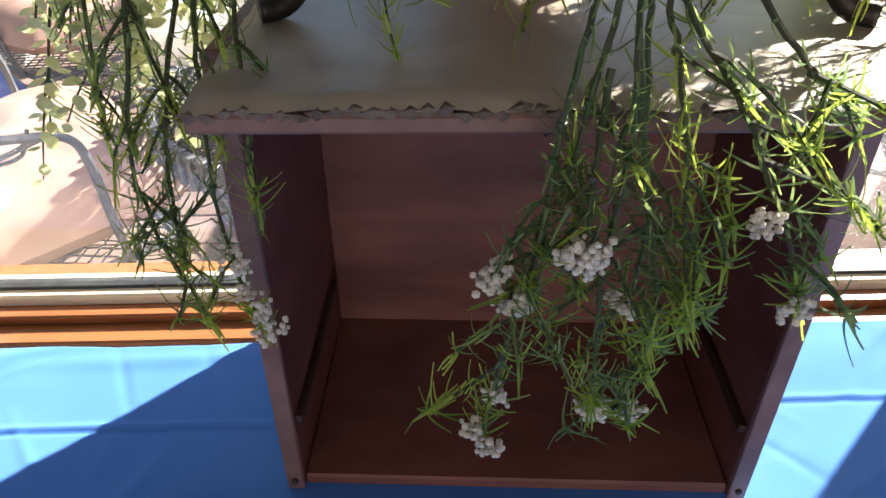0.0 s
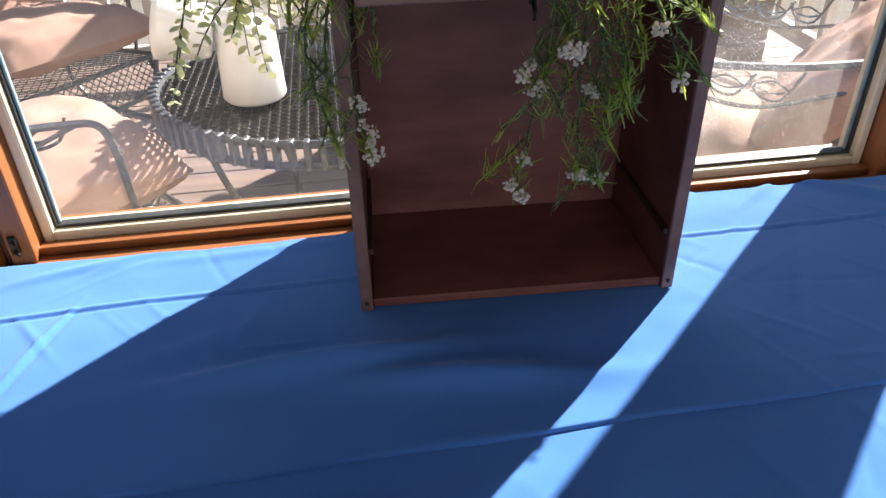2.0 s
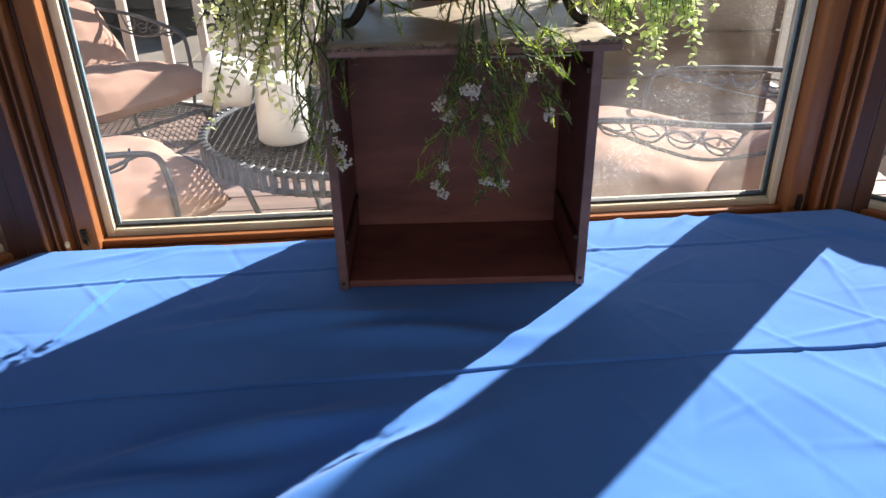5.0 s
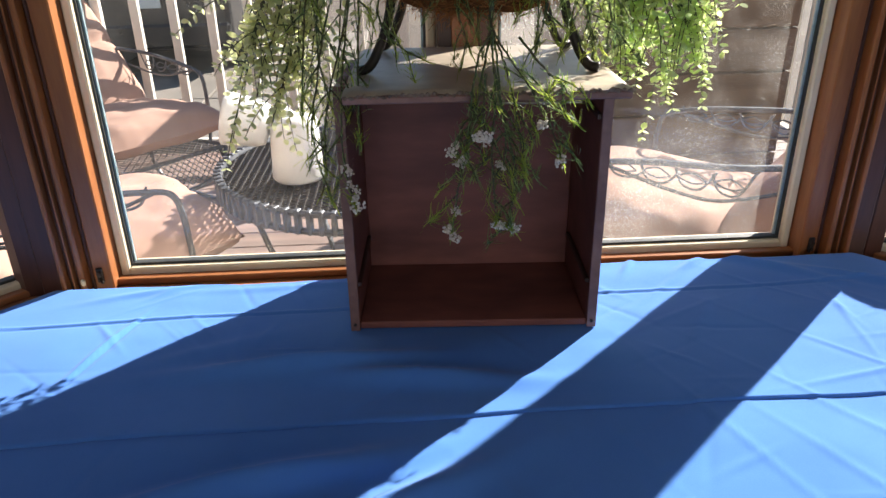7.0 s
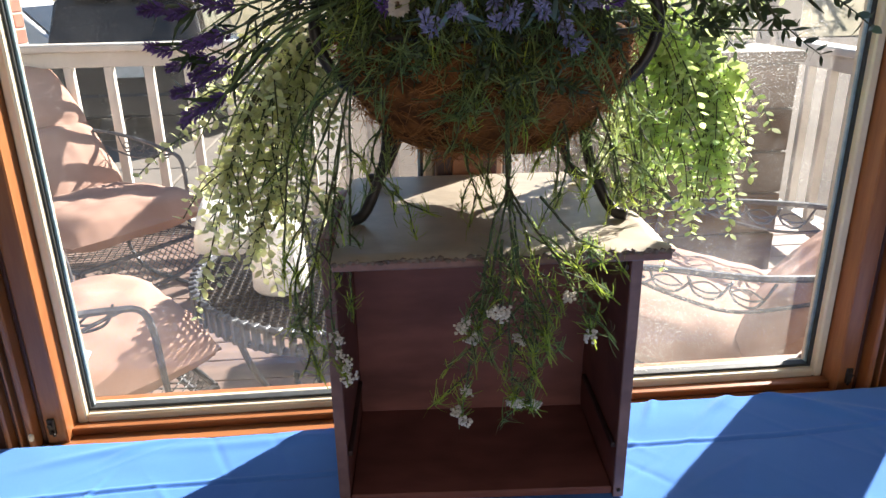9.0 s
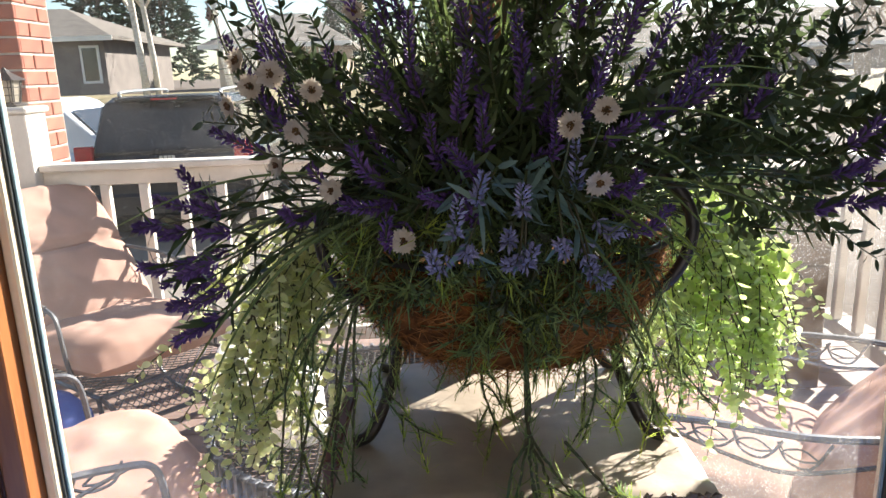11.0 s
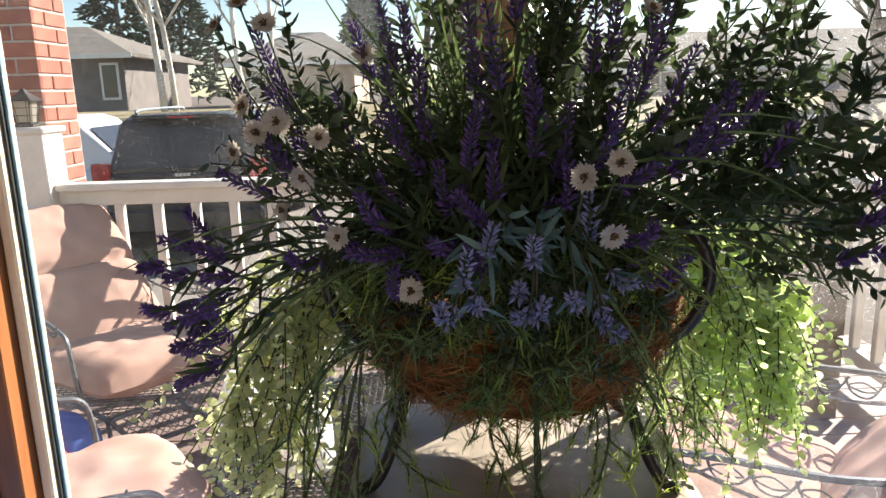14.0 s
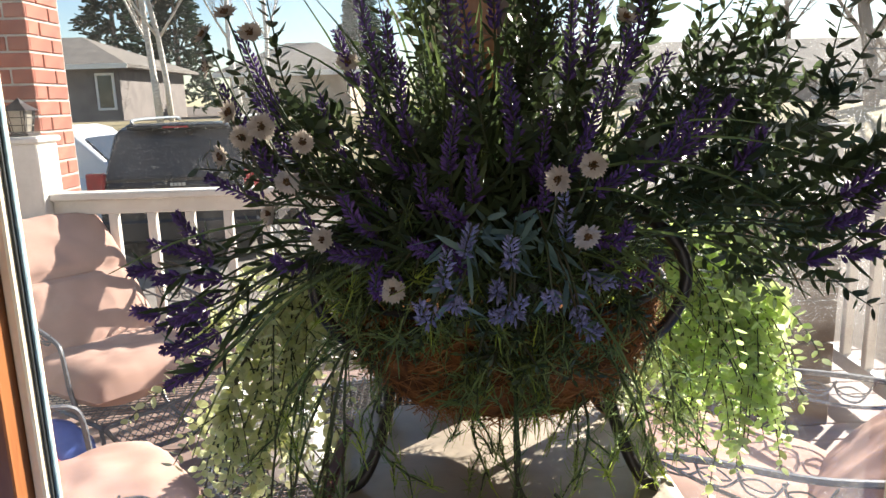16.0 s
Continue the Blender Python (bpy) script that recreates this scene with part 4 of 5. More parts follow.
# grass tufts
for p, d, L, gr in (((.0, .68, RZ + .04), (.05, -.1, 1), .30, 1.0), ((-.02, .68, RZ + .04), (-.3, -.1, 1), .32, 1.5), ((.03, .68, RZ + .04), (.35, -.1, 1), .34, 1.7), ((.0, .66, RZ + .03), (-.7, -.2, .8), .34, 1.8),
                    ((.02, .66, RZ + .03), (.6, -.4, .8), .30, 2.0), ((.0, .7, RZ + .04), (.0, .1, 1), .33, .6), ((.02, .7, RZ + .04), (.12, .0, 1), .30, .4), ((-.04, .7, RZ + .04), (-.12, .0, 1), .29, .5), ((.01, .70, RZ + .04), (.02, -.05, 1), .27, .3)):
    grass(p, d, L, gr)
# dense middle
for i in range(60):
    a, e = R.uniform(0, 360), R.uniform(5, 88)
    rr = R.uniform(.12, .185)
    q = (PC.x + 1.05 * rr * math.cos(radians(a)) * math.cos(radians(e)), PC.y - .03 + rr * .9 * math.sin(radians(a)) * math.cos(radians(e)), RZ + .02 + rr * 1.25 * math.sin(radians(e)))
    (boxwood if i % 2 else fern)((PC.x, PC.y - .02, RZ), q)


# ---- deck ----
DZ = -0.6
deck = thing("deck", "weathered pinkish-brown wooden deck outside the window", "deck", kind="structure")
me0 = None
for k in range(19):
    if me0 is None:
        g = Geo()
        g.box((-2.9, 0, -0.03), (2.3, 0.138, 0), 0, 0.003)
        me0 = g.mesh("board", M_DECK)
    b = new("board", me0)
    b.parent = deck
    b.location = (0, 1.03 + 0.144 * k, DZ)


# ---- ground ----
def gz(x, y):
    t = min(1, max(0, (y - 10) / 17))
    return -1.08 + 1.4 * t * t * (3 - 2 * t) + 0.03 * noise.noise((x * .3, y * .3, 0))


g = Geo()
xs = [-900, -200, -60] + [-40 + 2 * i for i in range(41)] + [60, 200, 900]
ys = [-60, -10, 0.5] + [1 + 1.0 * i for i in range(36)] + [60, 150, 1200]
g.add([(x, y, gz(x, y) if y > 1 else -1.14) for y in ys for x in xs],
      [(j * len(xs) + i, j * len(xs) + i + 1, (j + 1) * len(xs) + i + 1, (j + 1) * len(xs) + i) for j in range(len(ys) - 1) for i in range(len(xs) - 1)])
tagged(g.part("ground", M_GROUND, smooth=True), "brown bare ground sloping up to the street", "ground", kind="structure")
g = Geo()
for j in range(5):
    for i in range(4):
        g.box((-6.6 + 1.52 * i, 4.0 + 1.52 * j, -1.2), (-6.6 + 1.52 * i + 1.5, 4.0 + 1.52 * j + 1.5, -1.04), 0, 0.01)
tagged(g.part("driveway", M_PAVE), "pale concrete driveway slabs under the parked cars", "driveway", kind="structure")
g = Geo()
n = 14
g.add([(x, y, gz(x, y) + 0.02) for y in np.linspace(16, 27, n) for x in np.linspace(-26, 26, n)],
      [(j * n + i, j * n + i + 1, (j + 1) * n + i + 1, (j + 1) * n + i) for j in range(n - 1) for i in range(n - 1)])
tagged(g.part("lawn", M_LAWN, smooth=True), "dry yellow lawn across the street", "lawn", kind="structure")


# ---- railing, posts, lanterns, brick column ----
def lantern(x, y, z):
    t = thing("post_lantern", "small black solar lantern with glass panes on a white post", "lantern", "post lanterns", m=pose(x, y, z))
    g = Geo()
    g.box((-.055, -.055, 0), (.055, .055, .012), 0, .003)
    g.box((-.035, -.035, .012), (.035, .035, .02), 0, .002)
    g.part("base", M_IRON, t)
    g = Geo()
    for sx in (-1, 1):
        for sy in (-1, 1):
            g.tube([(sx * .033, sy * .033, .02), (sx * .045, sy * .045, .115)], .004, sides=4)
        for u in (-.33, .33):
            g.tube([(u * .066, sx * .034, .02), (u * .09, sx * .046, .115)], .0018, sides=4)
            g.tube([(sx * .034, u * .066, .02), (sx * .046, u * .09, .115)], .0018, sides=4)
    for z in (.05, .085):
        k = .034 + .012 * (z - .02) / .095
        g.tube([(-k, -k, z), (k, -k, z), (k, k, z), (-k, k, z), (-k, -k, z)], .0018, sides=4)
    g.part("cage", M_IRON, t)
    g = Geo()
    a, b = .031, .043
    g.add([(-a, -a, .02), (a, -a, .02), (a, a, .02), (-a, a, .02), (-b, -b, .115), (b, -b, .115), (b, b, .115), (-b, b, .115)], [(0, 1, 5, 4), (1, 2, 6, 5), (2, 3, 7, 6), (3, 0, 4, 7)])
    g.part("pane", M_AMBER, t)
    g = Geo()
    g.add([(-.062, -.062, .115), (.062, -.062, .115), (.062, .062, .115), (-.062, .062, .115), (-.02, -.02, .15), (.02, -.02, .15), (.02, .02, .15), (-.02, .02, .15), (0, 0, .175)],
          [(3, 2, 1, 0), (0, 1, 5, 4), (1, 2, 6, 5), (2, 3, 7, 6), (3, 0, 4, 7), (4, 5, 8), (5, 6, 8), (6, 7, 8), (7, 4, 8)])
    g.part("roof", M_IRON, t)


def post(x, y, ztop, w=0.075, label="white painted railing post with a flat cap"):
    t = thing("railing_post", label, "post", "railing posts", m=pose(x, y, DZ))
    boxpart("shaft", (-w, -w, 0), (w, w, ztop - DZ), M_RAIL, t, .006)
    boxpart("cap", (-w - .015, -w - .015, ztop - DZ), (w + .015, w + .015, ztop - DZ + .03), M_RAIL, t, .008)


def railing(name, a, b, ztop, step=0.165, label="white painted wooden railing with square balusters", zb=-0.5):
    t = thing(name, label, "railing", "deck railings")
    a, b = Vector(a), Vector(b)
    L = (b - a).length
    ang = math.degrees(math.atan2(b.y - a.y, b.x - a.x))
    t.matrix_world = pose(a.x, a.y, 0, 0, 0, ang)
    boxpart("top_rail", (0, -.055, ztop - .035), (L, .055, ztop), M_RAIL, t, .006)
    boxpart("upper_rail", (0, -.022, ztop - .105), (L, .022, ztop - .035), M_RAIL, t, .004)
    boxpart("lower_rail", (0, -.022, zb), (L, .022, zb + .07), M_RAIL, t, .004)
    n = int(L / step)
    g = Geo()
    g.box((-.02, -.02, zb + .07), (.02, .02, ztop - .105), 0, .003)
    me = g.mesh("baluster", M_RAIL)
    for i in range(n):
        o = new("baluster", me)
        o.parent = t
        o.location = ((i + .5) * L / n, 0, 0)


RY = 3.35
post(-1.905, RY, 0.665, 0.095)
lantern(-1.915, RY, 0.697)
railing("railing", (-1.81, RY), (-0.20, RY), 0.43)
post(-0.12, RY, 0.51)
post(1.93, 3.50, 0.613)
lantern(1.93, 3.50, 0.645)
railing("railing", (1.935, 3.42), (1.82, 1.70), 0.375, 0.19)
chest = thing("storage_chest", "large dark brown plank storage chest standing on the deck", "chest", m=pose(0.55, 2.72, DZ))
for k in range(5):
    boxpart("plank", (0, 0, .01 + .185 * k), (1.06, .03, .01 + .185 * k + .178), M_CHEST, chest, .005)
    boxpart("plank", (1.03, .031, .01 + .185 * k), (1.06, .52, .01 + .185 * k + .178), M_CHEST, chest, .005)
boxpart("chest_body", (.012, .02, 0), (1.045, .52, .93), M_CHEST, chest, .004)
boxpart("lid", (-.02, -.02, .935), (1.08, .55, .98), M_CHEST, chest, .01)

col = thing("brick_column", "red brick porch column with pale mortar joints", "column", kind="structure", m=pose(-2.165, RY + 0.38, 0))
boxpart("mortar_core", (-.30, -.17, -1.0), (.225, .17, 2.2), M_MORTAR, col, .002)
gb = {}
for w_ in (0.205, 0.10):
    g = Geo()
    g.box((0, 0, 0), (w_, .02, .066), 0, .004)
    gb[w_] = g.mesh("brick", M_BRICK)
for r in range(26):
    z = 0.10 + 0.0765 * r
    x = -.302
    seq = (0.205, 0.205, 0.10) if r % 2 else (0.10, 0.205, 0.205)
    for w_ in seq:
        o = new("brick", gb[w_])
        o.parent = col
        o.location = (x, -.178, z)
        x += w_ + .0115
    for k, w_ in enumerate((0.205, 0.10) if r % 2 else (0.10, 0.205)):
        o = new("brick", gb[w_])
        o.parent = col
        o.matrix_basis = pose(.213 + .02, -.165 + (0 if k == 0 else (.2165 if r % 2 else .1115)), z, 0, 0, 90)


# ---- wrought-iron chairs with pink cushions ----
def cushion_mesh(name, sx, sy, sz, tufts, seed):
    g = Geo()
    n, m = 34, 34
    vs = []
    for j in range(m + 1):
        for i in range(n + 1):
            u, v = -1 + 2 * i / n, -1 + 2 * j / m
            e = (1 - abs(u) ** 5) * (1 - abs(v) ** 5)
            h = max(0, e) ** .42
            for tx in tufts:
                h *= 1 - .35 * math.exp(-((u - tx) / .05) ** 2)
            puck = .012 * noise.noise((u * 4 + seed, v * 4, 2)) + .003 * math.sin(v * 30 + seed) * max(0, abs(u) - .8) / .2
            vs.append((u * sx * (1 - .05 * v * v), v * sy * (1 - .04 * u * u), sz * h + puck * (h > .2)))
    w = n + 1
    top = len(vs)
    vs += [(x, y, -z * .55) for x, y, z in vs]
    fs = []
    for j in range(m):
        for i in range(n):
            a = j * w + i
            fs.append((a, a + 1, a + 1 + w, a + w))
            fs.append((top + a, top + a + w, top + a + 1 + w, top + a + 1))
    g.add(vs, fs)
    return g.mesh(name, M_CUSHION, True)


def lattice(g, p, u, v, nu, nv, r=0.0022):
    """Diamond mesh in the patch p + a u + b v."""
    p, u, v = Vector(p), Vector(u), Vector(v)
    for k in range(-nv, nu):
        for s_ in (0, 1):
            a0, b0, a1, b1 = k, 0, k + nv, nv
            if a0 < 0:
                b0, a0 = b0 - a0, 0
            if a1 > nu:
                b1, a1 = b1 - (a1 - nu), nu
            if b1 <= b0:
                continue
            f = (lambda a, b: p + u * ((nu - a if s_ else a) / nu) + v * (b / nv))
            g.tube([f(a0, b0), f(a1, b1)], r, sides=4)


def patio_chair(name):
    t = thing(name, "wrought-iron patio chair with thick faded pink cushions on the deck", "chair", "chairs round the patio table")
    ob = new("seat_cushion", cushion_mesh("seat_cushion", .32, .31, .10, (), 3))
    ob.parent = t
    ob.matrix_basis = pose(0.02, 0, .385, 0, -4, 0)
    pg = Geo()
    pg.tube([(.31 * math.cos(a) * (1 if abs(math.cos(a)) < .8 else 1), .30 * math.sin(a), 0.0) for a in ()] or
            [(-.30, -.29, 0), (.0, -.302, 0), (.29, -.285, 0), (.312, 0, 0), (.29, .285, 0), (0, .302, 0), (-.30, .29, 0)], .006, sides=6)
    pg.part("piping", M_PIPING, ob)
    bk = new("back_cushion", cushion_mesh("back_cushion", .38, .30, .095, (-.05,), 8))
    bk.parent = t
    bk.matrix_basis = pose(-.47, 0, .645, 0, 48, 0)
    g = Geo()
    g.tube([(-.02, -.285, .05), (-.02, -.1, .066), (-.02, .1, .066), (-.02, .285, .05)], .003, sides=5)
    g.part("seam", M_PIPING, bk)
    g = Geo()
    g.tube([(.30, -.28, .30), (.30, .28, .30), (-.28, .27, .27), (-.28, -.27, .27), (.30, -.28, .30)], .009, sides=6)
    lattice(g, (-.26, -.26, .285), (.54, 0, .01), (0, .52, 0), 14, 14)
    g.part("seat_frame", M_PIRON, t)
    g = Geo()
    g.tube(bez([(.30, -.28, .30), (.33, -.20, .20), (.335, 0, .165), (.33, .20, .20), (.30, .28, .30)], 6), .009, sides=6)
    lattice(g, (.305, -.24, .295), (0, .48, 0), (.028, 0, -.11), 16, 4, .002)
    g.part("front_skirt", M_PIRON, t, "diamond mesh skirt")
    g = Geo()
    g.tube([(-.28, -.26, .27), (-.36, -.26, .41), (-.76, -.25, .80), (-.78, 0, .82), (-.76, .25, .80), (-.36, .26, .41), (-.28, .26, .27)], .009, sides=6)
    lattice(g, (-.365, -.24, .41), (0, .48, 0), (-.39, 0, .38), 12, 14, .002)
    g.part("back_frame", M_PIRON, t)
    for s_ in (-1, 1):
        y = .32 * s_
        g = Geo()
        g.tube(bez([(-.40, y * .85, .66), (-.25, y, .645), (-.04, y, .625), (.08, y, .605), (.135, y, .585), (.155, y, .53), (.165, y * .98, .40), (.18, y * .9, .29)], 6), .0085, sides=6)
        g.tube(bez([(-.38, y * .87, .60), (-.22, y, .555), (-.09, y, .56), (.03, y, .585), (.10, y, .60)], 6), .005, sides=5)
        for k in range(4):
            x0 = -.29 + .09 * k
            g.tube(bez([(x0, y, .64 - .015 * k), (x0 + .035, y, .575), (x0 + .08, y, .58), (x0 + .10, y, .62)], 4), .0035, sides=4)
            c = Vector((x0 + .055, y, .60))
            g.tube(bez([c + Vector((-.035, 0, -.005)), c + Vector((0, 0, .013)), c + Vector((.035, 0, 0)), c + Vector((0, 0, -.013)), c + Vector((-.035, 0, -.005))], 4), .0028, sides=4)
        g.part("armrest", M_PIRON, t, "scrolled iron armrest")
        g = Geo()
        g.tube(bez([(.26, y * .85, .29), (.30, y * .9, .15), (.22, y * .95, .03), (.12, y * .95, .008), (-.05, y * .95, .008)], 5), .009, sides=6)
        g.part("leg", M_PIRON, t)
        g = Geo()
        g.tube(bez([(-.05, y * .95, .008), (-.22, y * .95, .02), (-.30, y * .9, .12), (-.27, y * .85, .27)], 5), .009, sides=6)
        g.part("leg", M_PIRON, t)
    return t


near = patio_chair("patio_chair")
near.matrix_basis = pose(-0.99, 1.525, DZ, 0, 0, 38)
copy_thing(near, pose(-1.29, 2.74, DZ, 0, 0, -39))
copy_thing(near, pose(0.69, 1.63, DZ, 0, 0, 142))

# ---- round table with fan ----
table = thing("patio_table", "round black iron patio table with a ribbed rim", "table", m=pose(-0.215, 1.625, DZ))
TZ = 0.565
g = Geo()
N_ = 44
for i in range(-19, 20):
    for ax in (0, 1):
        o = i * .02
        h = math.sqrt(max(0, 0.39 ** 2 - o * o))
        a, b = Vector((o, -h, TZ - .005)), Vector((o, h, TZ - .005))
        if ax:
            a, b = Vector((a.y, a.x, a.z)), Vector((b.y, b.x, b.z))
        g.tube([a, b], .0045, sides=4)
g.part("mesh_top", M_IRON, table)
for zz in (TZ, TZ - .045):
    g = Geo()
    g.tube([(0.405 * math.cos(6.2832 * k / 64), 0.405 * math.sin(6.2832 * k / 64), zz) for k in range(65)], .009, sides=6)
    g.part("rim_ring", M_PIRON, table)
g = Geo()
g.box((-.009, -.006, -.05), (.012, .006, .012), 0, .002)
rib = g.mesh("rim_rib", M_PIRON)
for k in range(84):
    o = new("rim_rib", rib)
    o.parent = table
    o.matrix_basis = pose(0.408 * math.cos(6.2832 * k / 84), 0.408 * math.sin(6.2832 * k / 84), TZ, 0, 0, 360 / 84 * k)
for k in range(4):
    a = radians(45 + 90 * k + 170)
    c, s_ = math.cos(a), math.sin(a)
    g = Geo()
    g.tube([(r * c, r * s_, z) for r, z, _ in bez([(.36, TZ - .04, 0), (.31, .36, 0), (.24, .22, 0), (.25, .10, 0), (.34, .02, 0), (.40, .03, 0), (.39, .07, 0)], 6)], .014, .011, 8, flat=.6)
    g.part("leg", M_PIRON, table)

fan = thing("desk_fan", "small white plastic fan with a drum head on the table", "fan", m=pose(-0.385, 1.475, DZ + TZ + .012))
g = Geo()
g.lathe([(.062, 0), (.068, .008), (.066, .05), (.062, .15), (.054, .165), (.02, .170)], (0, 0, 0), 28)
g.part("base", M_FANW, fan, smooth=True)
g = Geo()
g.tube([(0, 0, .15), (-.02, 0, .168), (-.05, 0, .165)], .022, .026, 10)
g.part("neck", M_FANW, fan, smooth=True)
hd = Geo()
hd.lathe([(.035, -.055), (.052, -.05), (.060, -.03), (.068, .045), (.069, .058), (.062, .060), (.060, .052)], (0, 0, 0), 28)
ho = hd.part("head", M_FANW, fan, smooth=True)
ho.matrix_basis = pose(-.115, 0, .155, 12, -78, -12)
gr = Geo()
for k in range(26):
    t = 6.2832 * k / 26
    gr.tube([(.012 * math.cos(t), .012 * math.sin(t), .064), (.062 * math.cos(t), .062 * math.sin(t), .060)], .0016, sides=4)
for r in (.02, .042):
    gr.tube([(r * math.cos(6.2832 * k / 28), r * math.sin(6.2832 * k / 28), .063) for k in range(29)], .0016, sides=4)
gr.part("grille", M_GRILLE, ho)
gr = Geo()
for k in range(9):
    t = radians(20 + 16 * k)
    gr.box((.0625 * math.cos(t) - .0015, .0625 * math.sin(t) - .0015, -.03), (.0625 * math.cos(t) + .0015, .0625 * math.sin(t) + .0015, .05), 0)
gr.part("vent", M_GRILLE, ho)

# small things on the deck
g = Geo()
g.lathe([(.001, 0), (.035, .002), (.045, .025), (.03, .05), (.001, .058)], (0, 0, 0), 12)
g.v = [(x * (1 + .35 * noise.noise((x * 40, y * 40, z * 40))), y * (1 + .35 * noise.noise((x * 30, y * 40, z * 40 + 3))), z) for x, y, z in g.v]
o = tagged(g.part("blue_wrapper", M_LBLUE, smooth=True), "crumpled light-blue wrapper lying on the chair cushion", "wrapper")
o.location = (-0.85, 1.36, DZ + .43)
bag = thing("toy_bag", "blue fabric bag with a red print standing on the deck", "bag", m=pose(-1.42, 2.30, DZ))
g = Geo()
g.lathe([(.13, 0), (.16, .03), (.17, .15), (.15, .27), (.10, .33), (.03, .35)], (0, 0, 0), 20)
g.v = [(x * (1 + .2 * noise.noise((x * 9, y * 9, z * 9))), y * .7 * (1 + .2 * noise.noise((x * 9, y * 9, z * 9 + 5))), z) for x, y, z in g.v]
g.part("bag_body", M_NAVY, bag, smooth=True)
g = Geo()
g.lathe([(.05, 0), (.045, .01), (.03, .018), (.001, .02)], (0, 0, 0), 14)
o = g.part("print_patch", M_RED, bag, "red round patch", smooth=True)
o.matrix_basis = pose(.06, -.125, .23, 75, 0, 20)
for k in range(9):
    g = Geo()
    g.lathe([(.01, -.04), (.05, -.03), (.065, 0), (.05, .03), (.01, .04)], (0, 0, 0), 10)
    g.v = [(x * (1 + .3 * noise.noise((x * 20 + k, y * 20, z * 20))), y * (1 + .3 * noise.noise((x * 20, y * 20 + k, z * 20))), z) for x, y, z in g.v]
    o = tagged(g.part("pale_rock", M_ROCK, smooth=True), "rounded pale rock lying beyond the railing", "rock", "pale rocks")
    o.matrix_basis = pose(2.30 + R.uniform(-.1, .5), 2.7 + R.uniform(-.3, .7), -1.0, 0, 0, R.uniform(0, 300)) @ Matrix.Scale(R.uniform(1.2, 2.2), 4)


# ---- cars ----
def car(name, label, L, Wd, H, paint, suv, m):
    t = thing(name, label, "car", "parked cars", m=m)
    # local: rear face at y=0, nose towards +y, wheels on z=0
    belt, w = H * (.62 if suv else .56), Wd / 2

    def hull(secs):
        g = Geo()
        n = len(secs[0])
        vs = [p for s_ in secs for p in s_]
        fs = [(i * n + k, i * n + (k + 1) % n, (i + 1) * n + (k + 1) % n, (i + 1) * n + k) for i in range(len(secs) - 1) for k in range(n)]
        fs += [tuple(range(n))[::-1], tuple((len(secs) - 1) * n + k for k in range(n))]
        g.add(vs, fs)
        return g

    def ring(y, hw, z0, z1, r=.08):
        return [(-hw + r, y, z0), (hw - r, y, z0), (hw, y, z0 + r), (hw, y, z1 - r), (hw - r, y, z1), (-hw + r, y, z1), (-hw, y, z1 - r), (-hw, y, z0 + r)]
    body = hull([ring(0, w * .94, .42, belt - .02), ring(.06, w * .98, .32, belt), ring(.5, w, .26, belt + .01), ring(L * .55, w, .24, belt), ring(L * .75, w, .24, belt - .03), ring(L - .15, w * .95, .28, belt * .86), ring(L, w * .88, .36, belt * .78)])
    bo = body.part("body", paint, t)
    bo.modifiers.new("bev", "BEVEL").width = .03
    r0 = .14 if suv else .55
    cab = hull([ring(.05, w * .90, belt - .05, belt + .03, .02), ring(r0 + .12, w * .80, belt - .05, H - .06, .06), ring(r0 + .3, w * .78, belt - .05, H, .08), ring(L * .52, w * .78, belt - .05, H - .02, .08), ring(L * .70, w * .86, belt - .05, belt + .03, .02)])
    cab.part("cabin", paint, t).modifiers.new("bev", "BEVEL").width = .02
    # rear window and side windows, set slightly proud
    g = Geo()
    zt = H - .16
    k = (zt - belt) / (H - .06 - belt) * (r0 + .07)
    g.add([(-w * .80, .045 + .02, belt + .05), (w * .80, .045 + .02, belt + .05), (w * .70, .04 + k * .98, zt), (-w * .70, .04 + k * .98, zt)], [(0, 1, 2, 3)])
    g.v = [(x, y - .018, z + .004) for x, y, z in g.v]
    g.part("rear_window", M_CARGLASS, t, "dark rear window")
    for s_ in (-1, 1):
        for a, b in ((r0 + .35, L * .30), (L * .315, L * .50)):
            g = Geo()
            f = .012
            g.add([(s_ * (w * .885 + f), a - .1, belt + .05), (s_ * (w * .885 + f), b, belt + .05), (s_ * (w * .80 + f), b - .04, H - .13), (s_ * (w * .80 + f), a + .05, H - .13)], [(0, 1, 2, 3)])
            g.part("side_window", M_CARGLASS, t, "dark side window")
        g = Geo()
        g.box((s_ * w * .94 - .13, -.03, belt - .13), (s_ * w * .94 + .06, .09, belt + .11), 0, .015)
        g.part("tail_light", M_REDLIGHT, t, "red tail light")
        for y in (L * .19, L * .81):
            wh = thing("wheel", "", "")
            wh.parent = t
            wh.matrix_basis = pose(s_ * (w - .10), y, .34, 0, 90 * s_, 0)
            g = Geo()
            g.lathe([(.20, -.10), (.32, -.10), (.345, -.06), (.345, .06), (.32, .10), (.20, .10)], (0, 0, 0), 24)
            g.part("tyre", M_TYRE, wh)
            g = Geo()
            g.lathe([(.20, .02), (.19, .09), (.05, .105), (.01, .105)], (0, 0, 0), 18)
            g.part("rim", M_SILVER, wh)
        if suv:
            g = Geo()
            g.tube(bez([(s_ * w * .62, .45, H), (s_ * w * .62, .55, H + .05), (s_ * w * .62, L * .5, H + .05), (s_ * w * .62, L * .54, H)], 4), .018, sides=6)
            g.part("roof_rail", M_SILVER, t, "silver roof rail")
    g = Geo()
